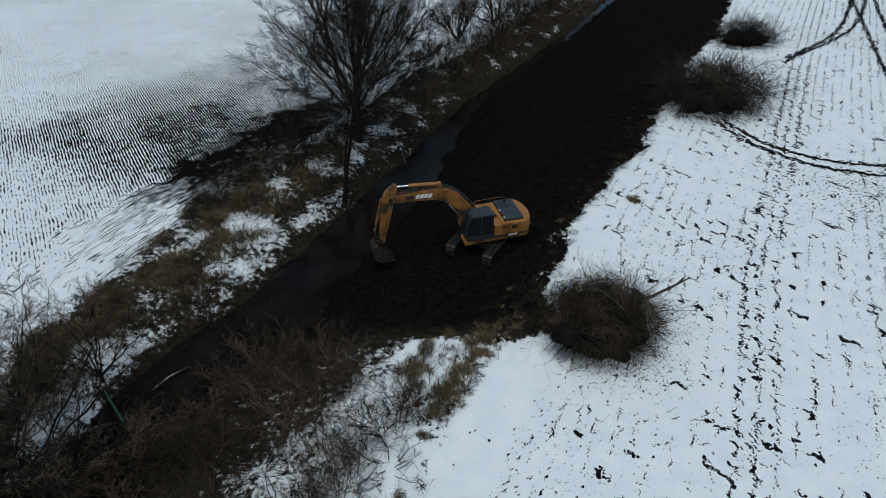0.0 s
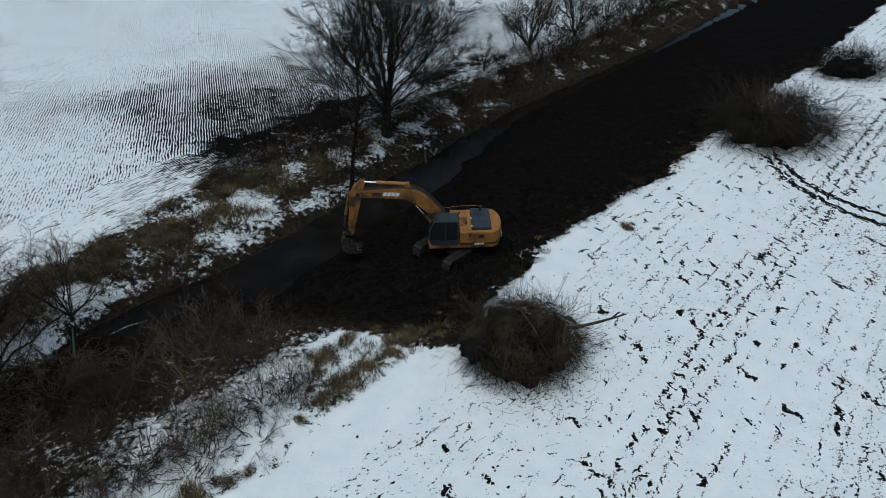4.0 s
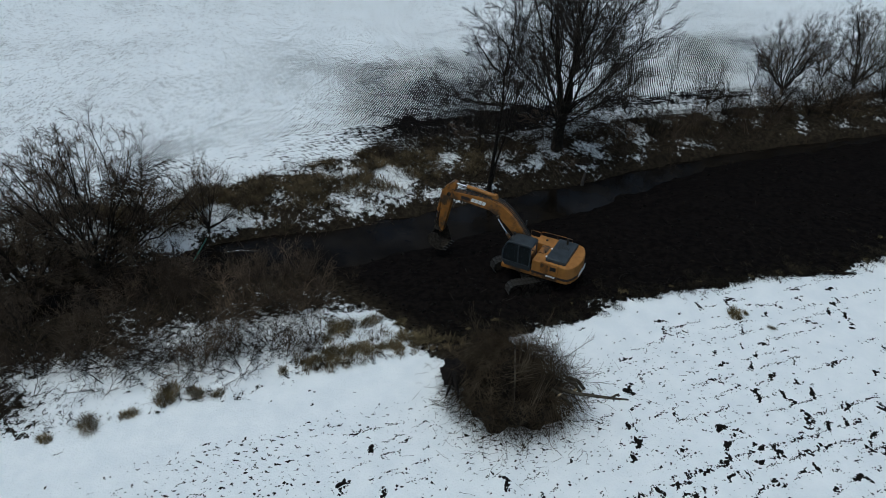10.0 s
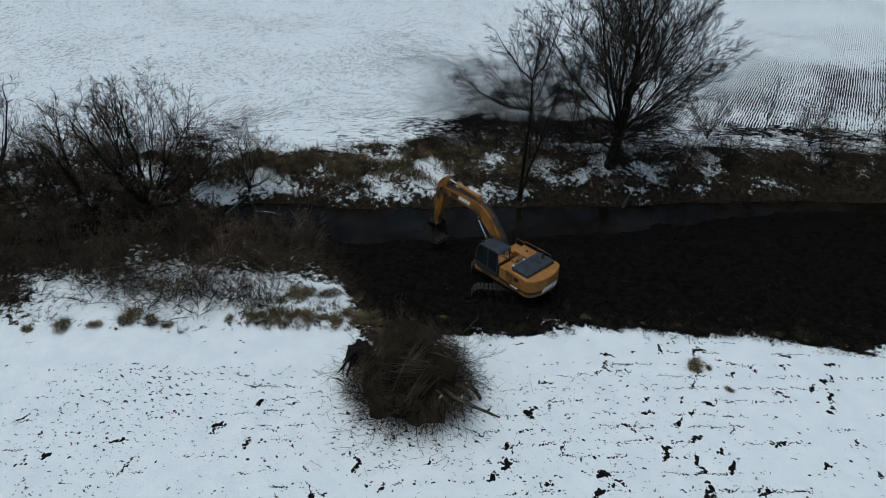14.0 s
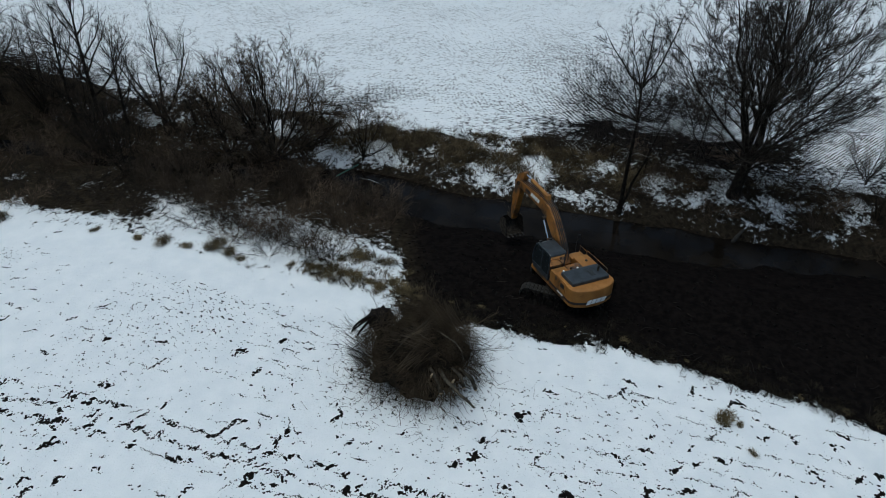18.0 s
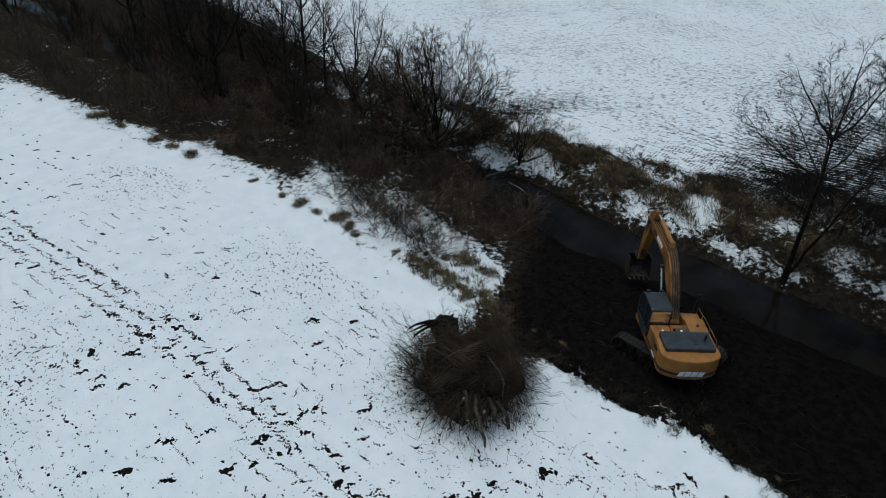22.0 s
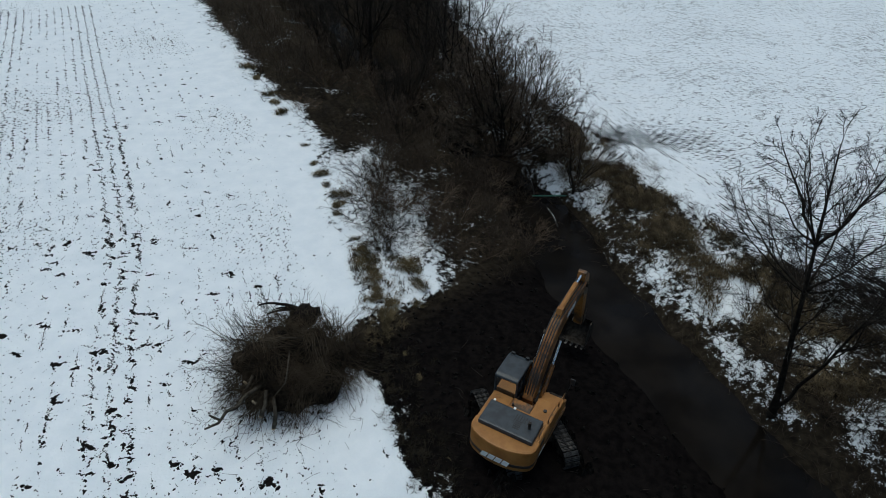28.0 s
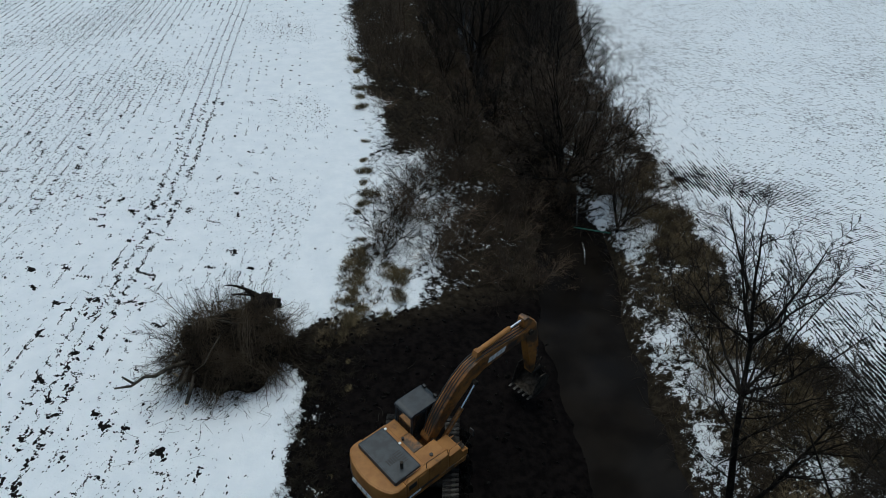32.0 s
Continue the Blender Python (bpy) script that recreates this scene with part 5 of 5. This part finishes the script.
def tyre_track(pts, width, seed):
    """A churned dark rut along a curve, with ragged edges."""
    r, L = random.Random(seed), Lumps(seed)
    p = [Vector((x, y, 0)) for x, y in pts]
    run = []
    for i in range(len(p) - 1):
        n = max(2, int((p[i + 1] - p[i]).length / 0.22))
        a = p[i - 1] if i else p[i] * 2 - p[i + 1]
        b = p[i + 2] if i + 2 < len(p) else p[i + 1] * 2 - p[i]
        for j in range(n):
            t = j / n
            run.append(0.5 * ((2 * p[i]) + (p[i + 1] - a) * t + (2 * a - 5 * p[i] + 4 * p[i + 1] - b) * t * t + (3 * p[i] - a - 3 * p[i + 1] + b) * t ** 3))
    for i in range(len(run) - 1):
        d = (run[i + 1] - run[i]).normalized()
        turn = math.atan2(d.y, d.x)
        for _ in range(3):
            o = r.gauss(0, width * 0.28)
            L.add(run[i].x - d.y * o, run[i].y + d.x * o, r.uniform(0.3, 0.6), r.uniform(0.14, 0.28), r.uniform(0.03, 0.07), turn + r.gauss(0, 0.3))
    tagged(mesh_object("tyre_track", L.v, L.f, CLOD), "dark churned tyre rut curving over the snowy field", "tyre track", "tyre tracks", "stuff")


tyre_track([(23.4, 49.0), (23.9, 47.2), (25.2, 43.9), (28.3, 41.2), (32.3, 40.3), (38, 40.6), (46, 43)], 0.45, 1)
tyre_track([(22.6, 48.6), (23.2, 46.6), (24.3, 43.6), (27.0, 40.5), (31.2, 38.8), (38, 38.7), (46, 41)], 0.6, 2)
tyre_track([(36, 64.6), (44.9, 72.6), (52.2, 82.9), (57, 91)], 0.5, 3)
tyre_track([(35, 63.2), (47.2, 73.8), (55.4, 85.0), (59, 91)], 0.5, 4)
tyre_track([(56.4, 90), (51.7, 78.9), (46.4, 66.7), (43.4, 59.7), (41, 54)], 0.5, 5)
tyre_track([(60, 91), (52.5, 75.1), (48, 64)], 0.5, 6)

# ---- things at the stream ----


def snowy_log(pts, radii, label):
    t = Tubes()
    t.add([Vector(p) for p in pts], radii, 8, True)
    tagged(t.put("fallen_log", SNOW_LOG), label, "log")


snowy_log([(-3.35, 46.2, -0.9), (-3.2, 45.7, -1.2), (-3.1, 45.4, -1.5), (-2.95, 45.1, -1.9)], [0.05, 0.09, 0.12, 0.15], "broken stump with snow at the water's edge")
snowy_log([(-3.7, 45.6, -1.5), (-3.65, 45.4, -1.62), (-3.6, 45.2, -1.9)], [0.08, 0.12, 0.14], "short snow capped stump in the water")
snowy_log([(-16.9, 16.4, -0.9), (-16.2, 17.3, -0.8), (-15.4, 18.4, -1.1), (-15.0, 19.0, -1.6)], [0.04, 0.06, 0.06, 0.05], "fallen limb dusted with snow over the stream")
snowy_log([(-17.0, 18.8, -0.8), (-16.2, 18.6, -1.0), (-15.2, 18.2, -1.3)], [0.05, 0.05, 0.04], "fallen limb dusted with snow over the stream")
snowy_log([(-14.0, 20.9, -1.5), (-13.5, 21.8, -1.55), (-12.9, 22.6, -1.7)], [0.05, 0.06, 0.05], "thin snow dusted branch beside the water")
t = Tubes()
t.add([Vector((-16.3, 20.9, -1.45)), Vector((-14.7, 19.1, -1.6))], [0.045, 0.045], 12, True)
tagged(t.put("plastic_pipe", PIPE), "teal plastic pipe lying across the stream", "pipe")
for i, (x, y) in enumerate(((-37.8, 68.2), (-34.3, 68.1), (-58.7, 18.0), (-53.5, 20.2), (-78.0, -11.1), (-80.3, -10.2), (-27.9, 24.3), (-32.4, 89.5))):
    copy_thing(low_shrub, stand(x, y, i * 40, 0.55 if i != 6 else 0.3))

# ---- excavator: x forward, y left, z up, origin on the ground under the turntable ----


def box(bm, c, s, bevel=0.0, m=None):
    r = bmesh.ops.create_cube(bm, size=1, matrix=(m or Matrix()) @ Matrix.Translation(c) @ Matrix.Diagonal((*s, 1)))
    if bevel:
        edges = list({e for v in r["verts"] for e in v.link_edges})
        bmesh.ops.bevel(bm, geom=edges, offset=bevel, segments=2, affect="EDGES", profile=0.6)


def prism(bm, outline, lo, hi, axis="y", bevel=0.0):
    """An outline extruded from lo to hi along an axis; (x, z) outlines for y, (x, y) for z."""
    def at(p, k):
        return (p[0], k, p[1]) if axis == "y" else (p[0], p[1], k)
    a, b = [bm.verts.new(at(p, lo)) for p in outline], [bm.verts.new(at(p, hi)) for p in outline]
    faces = [bm.faces.new(a), bm.faces.new(b[::-1])]
    for i in range(len(a)):
        j = (i + 1) % len(a)
        faces.append(bm.faces.new((a[i], b[i], b[j], a[j])))
    bmesh.ops.recalc_face_normals(bm, faces=faces)
    if bevel:
        edges = list({e for f in faces for e in f.edges})
        bmesh.ops.bevel(bm, geom=edges, offset=bevel, segments=2, affect="EDGES", profile=0.6)


def rod(bm, a, b, r, sides=12, r2=None):
    a, b = Vector(a), Vector(b)
    d = b - a
    m = Matrix.Translation((a + b) / 2) @ d.to_track_quat("Z", "Y").to_matrix().to_4x4()
    bmesh.ops.create_cone(bm, cap_ends=True, segments=sides, radius1=r, radius2=r if r2 is None else r2, depth=d.length, matrix=m)


def smooth_line(pts, steps=5):
    out = []
    p = [Vector(q) for q in pts]
    for i in range(len(p) - 1):
        a = p[i - 1] if i else p[i] * 2 - p[i + 1]
        b = p[i + 2] if i + 2 < len(p) else p[i + 1] * 2 - p[i]
        for j in range(steps):
            t = j / steps
            out.append(0.5 * ((2 * p[i]) + (p[i + 1] - a) * t + (2 * a - 5 * p[i] + 4 * p[i + 1] - b) * t * t + (3 * p[i] - a - 3 * p[i + 1] + b) * t ** 3))
    return out + [p[-1]]


def made(fn, *args, **kw):
    bm = bmesh.new()
    fn(bm, *args, **kw)
    return bm


def decal(ex, m, length, tall, label="white slanted maker's mark"):
    """Four plain slanted blocks in place of a maker's mark."""
    bm = bmesh.new()
    w = length / 4
    for i in range(4):
        x = -length / 2 + i * w
        o = [(x + 0.18 * tall, tall / 2), (x + w * 0.86 + 0.18 * tall, tall / 2), (x + w * 0.86 - 0.18 * tall, -tall / 2), (x - 0.18 * tall, -tall / 2)]
        prism(bm, o, -0.004, 0.004, "y")
    bm.transform(m)
    return part("decal", bm, WHITE, ex, label)


def build_excavator(m):
    ex = empty("excavator", m, "muddy orange crawler excavator standing on the black mud strip", "excavator")
    # undercarriage, turned against the house
    uc = pose(0, 0, 0, 0, 0, 46)

    def turned(bm):
        bm.transform(uc)
        return bm
    bm = bmesh.new()
    box(bm, (0, 0, 0.72), (1.9, 1.7, 0.42), 0.06)
    for s in (-1, 1):
        box(bm, (0.75, s * 0.6, 0.62), (0.5, 1.0, 0.32), 0.04)
        box(bm, (-0.75, s * 0.6, 0.62), (0.5, 1.0, 0.32), 0.04)
    part("chassis", turned(bm), STEEL, ex)
    part("turntable", made(rod, (0, 0, 0.9), (0, 0, 1.14), 0.68, 28), STEEL, ex)
    shoe_me = bpy.data.meshes.new("track_shoe")
    bm = bmesh.new()
    box(bm, (0, 0, 0), (0.175, 0.6, 0.025))
    for k in (-0.06, 0.0, 0.06):
        box(bm, (k, 0, 0.024), (0.018, 0.6, 0.025))
    bm.to_mesh(shoe_me)
    bm.free()
    shoe_me.materials.append(SHOE)
    half, rad = 1.78, 0.43
    loop = 4 * half + 2 * math.pi * rad
    count = 46
    for s in (-1, 1):
        bm = bmesh.new()
        box(bm, (0, s * 1.195, 0.46), (3.4, 0.34, 0.42), 0.05)
        track = part("track_frame", turned(bm), STEEL, ex, "mud caked track frame")
        for x in (-half, half):
            part("idler" if x > 0 else "sprocket", turned(made(rod, (x, s * 1.195 - 0.1, 0.47), (x, s * 1.195 + 0.1, 0.47), 0.36, 20)), STEEL, track)
        for k in range(7):
            x = -1.35 + k * 0.45
            part("roller", turned(made(rod, (x, s * 1.195 - 0.2, 0.14), (x, s * 1.195 + 0.2, 0.14), 0.1, 12)), STEEL, track)
        for k in range(count):
            q = k * loop / count
            if q < 2 * half:
                px, pz, ang = -half + q, 0.47 + rad, 0
            elif q < 2 * half + math.pi * rad:
                t = (q - 2 * half) / rad
                px, pz, ang = half + math.sin(t) * rad, 0.47 + math.cos(t) * rad, t
            elif q < 4 * half + math.pi * rad:
                px, pz, ang = half - (q - 2 * half - math.pi * rad), 0.47 - rad, math.pi
            else:
                t = (q - 4 * half - math.pi * rad) / rad
                px, pz, ang = -half - math.sin(t) * rad, 0.47 - math.cos(t) * rad, math.pi + t
            sag = -0.04 * max(0, 1 - (px / half) ** 2) if ang == 0 else 0
            shoe = new("track_shoe", shoe_me)
            shoe.parent = track
            shoe.matrix_basis = uc @ pose(px, s * 1.195, pz + sag, 0, math.degrees(ang), 0)
    # house
    part("deck", made(prism, [(-1.75, -1.28), (1.15, -1.34), (1.3, -1.2), (1.3, -0.42), (0.75, -0.40), (0.75, 0.34), (1.55, 0.36), (1.65, 0.6), (1.6, 1.34), (-1.75, 1.28)], 1.12, 1.34, "z", 0.02), ORANGE_WORN, ex)
    half_arc = [(-1.72, 1.32), (-2.12, 1.32), (-2.32, 1.24), (-2.47, 1.05), (-2.6, 0.72), (-2.68, 0.36)]
    arc = half_arc + [(-2.7, 0.0)] + [(x, -y) for x, y in half_arc[::-1]]
    part("counterweight", made(prism, arc, 1.14, 2.22, "z", 0.09), ORANGE, ex, "rounded orange counterweight")
    part("skirt", made(prism, [(x * 1.006 + 0.002, y * 1.006) for x, y in arc], 1.36, 1.50, "z", 0.01), DARK_DECAL, ex, "dark stripe along the counterweight")
    part("engine_bay", made(box, (-1.2, 0, 1.77), (1.06, 2.56, 0.86), 0.05), ORANGE, ex)
    hood = part("engine_hood", made(box, (-1.48, 0.0, 2.28), (1.16, 2.2, 0.26), 0.07), GREY_PAINT, ex, "dark grey engine hood")
    for k in range(6):
        part("vent", made(box, (-1.25, -0.62 + k * 0.1, 2.405), (0.3, 0.035, 0.02)), RUBBER, hood)
    for y in (0.95, 0.1):
        part("latch", made(box, (-0.90, y, 2.41), (0.10, 0.09, 0.05), 0.012), WHITE, hood, "small pale latch")
    for k in range(5):
        part("vent", made(box, (-1.75 + k * 0.09, -0.3, 2.412), (0.05, 0.26, 0.014)), RUBBER, hood)
    part("exhaust", made(rod, (-1.5, -0.75, 2.38), (-1.5, -0.75, 2.72), 0.06, 12), STEEL, ex, "short black exhaust pipe")
    for s in (-1, 1):
        for x0, x1 in ((-1.68, -1.22), (-1.18, -0.72)):
            part("side_door", made(box, ((x0 + x1) / 2, s * 1.285, 1.78), (x1 - x0, 0.03, 0.66), 0.012), ORANGE_WORN if s > 0 else ORANGE, ex)
        part("grille", made(box, (-1.45, s * 1.304, 1.92), (0.34, 0.02, 0.24)), RUBBER, ex)
        part("stripe", made(box, (-0.95, s * 1.30, 1.4), (1.5, 0.02, 0.13)), DARK_DECAL, ex)
    part("battery_box", made(box, (-0.45, 0.86, 1.74), (0.5, 0.86, 0.8), 0.05), ORANGE, ex)
    part("fuel_tank", made(box, (-0.2, -0.86, 1.76), (1.0, 0.88, 0.84), 0.05), ORANGE, ex)
    part("filler_cap", made(rod, (-0.25, -0.9, 2.17), (-0.25, -0.9, 2.23), 0.07, 12), RUBBER, ex)
    part("tool_box", made(prism, [(0.3, 1.34), (1.28, 1.34), (1.28, 1.62), (0.95, 1.72), (0.9, 1.98), (0.3, 1.98)], -1.3, -0.46, "y", 0.04), ORANGE, ex)
    part("step", made(box, (1.05, -0.9, 1.755), (0.3, 0.6, 0.02)), STEEL, ex)
    part("pump_cover", made(box, (-0.45, 0.0, 1.78), (0.5, 0.84, 0.78), 0.04), ORANGE_WORN, ex)
    part("beacon", made(rod, (-0.6, 0.3, 2.16), (-0.6, 0.3, 2.28), 0.05, 10), RUBBER, ex)
    # handrail on the tank side
    t = Tubes()
    for pts in ([(-1.65, -1.22, 2.2), (-1.65, -1.22, 2.5), (-0.75, -1.22, 2.5), (0.2, -1.24, 2.45), (0.3, -1.26, 2.0)], [(-0.75, -1.22, 2.2), (-0.75, -1.22, 2.5)], [(0.9, -1.26, 1.7), (0.9, -1.26, 2.35), (0.3, -1.26, 2.35), (0.3, -1.26, 2.0)]):
        t.add([Vector(p) for p in pts], [0.018] * len(pts), 6)
    t.put("handrail", ORANGE_WORN, ex)
    t = Tubes()
    t.add(smooth_line([(1.2, -1.2, 1.8), (1.35, -1.3, 2.3), (1.3, -1.35, 2.6)]), [0.014] * 11, 6)
    mirror = t.put("mirror_arm", RUBBER, ex)
    part("mirror", made(box, (1.3, -1.38, 2.65), (0.05, 0.2, 0.32), 0.015), RUBBER, mirror)
    # cab: frame, panes, roof
    side = [(-0.12, 1.34), (1.42, 1.34), (1.62, 1.75), (1.55, 2.35), (1.3, 2.9), (-0.12, 2.9)]
    bm = bmesh.new()
    prism(bm, [(-0.12, 1.34), (1.42, 1.34), (1.58, 1.66), (-0.12, 1.66)], 0.38, 1.34, "y", 0.02)
    cab = part("cab", bm, GREY_PAINT, ex, "dark grey operator cab with tinted windows")
    for y in (0.40, 1.32):
        for a, b in (((-0.09, 1.6), (-0.09, 2.88)), ((0.62, 1.6), (0.62, 2.88)), ((1.58, 1.7), (1.53, 2.35)), ((1.53, 2.35), (1.3, 2.88))):
            part("pillar", made(rod, (a[0], y, a[1]), (b[0], y, b[1]), 0.045, 6), GREY_PAINT, cab)
    part("roof", made(prism, [(-0.18, 2.86), (1.3, 2.86), (1.28, 2.93), (1.1, 3.0), (0.0, 3.0), (-0.14, 2.96)], 0.36, 1.36, "y", 0.05), GREY_PAINT, cab, "rounded dark grey roof")
    for y in (0.40, 1.32):
        part("pane", made(prism, [(-0.06, 1.66), (0.58, 1.66), (0.58, 2.86), (-0.06, 2.86)], y - 0.006, y + 0.006), GLASS, cab)
        part("pane", made(prism, [(0.66, 1.66), (1.55, 1.7), (1.5, 2.34), (1.27, 2.86), (0.66, 2.86)], y - 0.006, y + 0.006), GLASS, cab)
    bm = bmesh.new()
    for (x0, z0), (x1, z1) in (((1.575, 1.7), (1.525, 2.34)), ((1.525, 2.36), (1.3, 2.86))):
        q = [bm.verts.new(p) for p in ((x0, 0.44, z0), (x0, 1.28, z0), (x1, 1.28, z1), (x1, 0.44, z1))]
        bm.faces.new(q)
    part("windscreen", bm, GLASS, cab)
    bm = bmesh.new()
    bm.faces.new([bm.verts.new(p) for p in ((-0.1, 0.44, 1.7), (-0.1, 1.28, 1.7), (-0.1, 1.28, 2.84), (-0.1, 0.44, 2.84))])
    part("rear_window", bm, GLASS, cab)
    bm = bmesh.new()
    box(bm, (0.45, 0.86, 1.85), (0.5, 0.5, 0.14), 0.04)
    box(bm, (0.22, 0.86, 2.2), (0.14, 0.48, 0.7), 0.05)
    part("seat", bm, RUBBER, cab)
    for y in (0.55, 1.18):
        part("work_lamp", made(box, (1.2, y, 3.04), (0.1, 0.16, 0.1), 0.02), RUBBER, cab)
    # boom, bent like a goose neck
    top = [(0.15, 1.95), (0.9, 3.05), (1.6, 3.88), (2.25, 4.32), (2.9, 4.5), (4.2, 4.5), (5.5, 4.38), (5.78, 4.2)]
    low = [(5.68, 4.02), (5.3, 3.96), (4.2, 3.92), (3.0, 3.82), (2.4, 3.55), (1.7, 2.95), (1.0, 2.2), (0.55, 1.62), (0.25, 1.6)]
    boom = part("boom", made(prism, top + low, -0.22, 0.22, "y", 0.025), ORANGE_WORN, ex, "bent orange boom")
    part("boom_pin", made(rod, (0.38, -0.34, 1.8), (0.38, 0.34, 1.8), 0.11, 14), STEEL, boom)
    for s in (-1, 1):
        d = decal(boom, pose(3.7, s * 0.226, 4.18, 0, 3 * s, 0 if s < 0 else 180), 0.95, 0.24)
        part("boom_stripe", made(box, (4.55, s * 0.224, 4.2), (0.55, 0.008, 0.2)), DARK_DECAL, boom)
        bm = bmesh.new()
        rod(bm, (0.75, s * 0.36, 1.5), (1.75, s * 0.36, 2.72), 0.095, 14)
        cyl = part("boom_cylinder", bm, ORANGE_WORN, ex, "orange hydraulic cylinder")
        part("piston", made(rod, (1.7, s * 0.36, 2.66), (2.42, s * 0.36, 3.6), 0.05, 12), CHROME, cyl, "bright steel piston rod")
        part("cylinder_eye", made(rod, (2.42, s * 0.24, 3.62), (2.42, s * 0.44, 3.62), 0.1, 12), STEEL, cyl)
    cyl = part("arm_cylinder", made(rod, (2.75, 0, 4.72), (4.55, 0, 4.86), 0.11, 14), ORANGE, ex, "orange hydraulic cylinder on the boom")
    part("piston", made(rod, (4.5, 0, 4.855), (5.3, 0, 4.9), 0.055, 12), CHROME, cyl, "bright steel piston rod")
    part("cylinder_bracket", made(prism, [(2.55, 4.38), (2.95, 4.42), (2.85, 4.82), (2.68, 4.82)], -0.12, 0.12), ORANGE, cyl)
    for y in (-0.16, -0.05, 0.06, 0.17):
        t = Tubes()
        p = smooth_line([(0.2, y * 0.9, 1.9), (0.55, y, 2.75), (1.35, y, 3.78), (2.2, y, 4.46), (3.2, y * 1.1, 4.58), (5.0, y * 1.1, 4.5), (5.5, y, 4.55)])
        t.add(p, [0.024] * len(p), 5)
        t.put("hose", RUBBER, boom)
    # stick
    stick = part("arm", made(prism, [(5.22, 5.02), (5.42, 5.04), (5.9, 4.62), (6.12, 4.1), (6.36, 2.2), (6.36, 1.42), (6.22, 1.36), (6.1, 1.5), (5.72, 2.9), (5.45, 4.0), (5.2, 4.8)], -0.18, 0.18, "y", 0.025), ORANGE_WORN, ex, "orange dipper arm")
    part("arm_pin", made(rod, (5.62, -0.3, 4.2), (5.62, 0.3, 4.2), 0.12, 14), STEEL, stick)
    cyl = part("bucket_cylinder", made(rod, (6.12, 0, 4.25), (6.5, 0, 2.75), 0.085, 14), ORANGE_WORN, ex, "orange bucket cylinder")
    part("piston", made(rod, (6.48, 0, 2.8), (6.66, 0, 2.0), 0.045, 12), CHROME, cyl, "bright steel piston rod")
    bm = bmesh.new()
    for s in (-1, 1):
        box(bm, (0, 0, 0), (0.06, 0.04, 0.62), 0.01, Matrix.Translation((6.48, s * 0.22, 1.86)) @ pose(0, 0, 0, 0, 38, 0))
        box(bm, (0, 0, 0), (0.06, 0.04, 0.6), 0.01, Matrix.Translation((6.62, s * 0.12, 1.72)) @ pose(0, 0, 0, 0, -8, 0))
    part("linkage", bm, STEEL, ex)
    # digging bucket with five teeth
    sec = [(6.62, 1.46), (6.86, 1.18), (6.9, 0.84), (6.72, 0.52), (6.38, 0.34), (5.94, 0.36)]
    inn = [(x - 0.04 * (x - 6.2), z + 0.04) for x, z in sec]
    bm = bmesh.new()
    prism(bm, sec + [(x - 0.035, z + 0.02) for x, z in inn[::-1]], -0.6, 0.6)
    for s in (-1, 1):
        prism(bm, [(6.2, 1.48)] + sec + [(5.9, 0.5), (6.02, 1.0)], s * 0.6 - 0.018, s * 0.6 + 0.018)
    bucket = part("bucket", bm, STEEL, ex, "muddy digging bucket")
    for k in range(5):
        y = -0.52 + k * 0.26
        part("tooth", made(prism, [(5.98, 0.32), (5.98, 0.42), (5.74, 0.43), (5.66, 0.40)], y - 0.05, y + 0.05), SHOE, bucket, "worn bright tooth")
    for s in (-1, 1):
        part("lug", made(prism, [(6.1, 1.5), (6.72, 1.5), (6.62, 1.74), (6.26, 1.6)], s * 0.24 - 0.02, s * 0.24 + 0.02), STEEL, bucket)
    # marks on tail and flanks
    decal(ex, pose(-2.722, 0, 1.53, 0, 0, -90), 1.15, 0.27)
    decal(ex, pose(-1.35, -1.318, 1.4, 0, 0, 0), 0.55, 0.11)
    decal(ex, pose(-1.35, 1.318, 1.4, 0, 0, 180), 0.55, 0.11)
    return ex


build_excavator(pose(2.5, 31.85, ground_z(2.5, 31.85) - 0.27, 0, 0, -165))
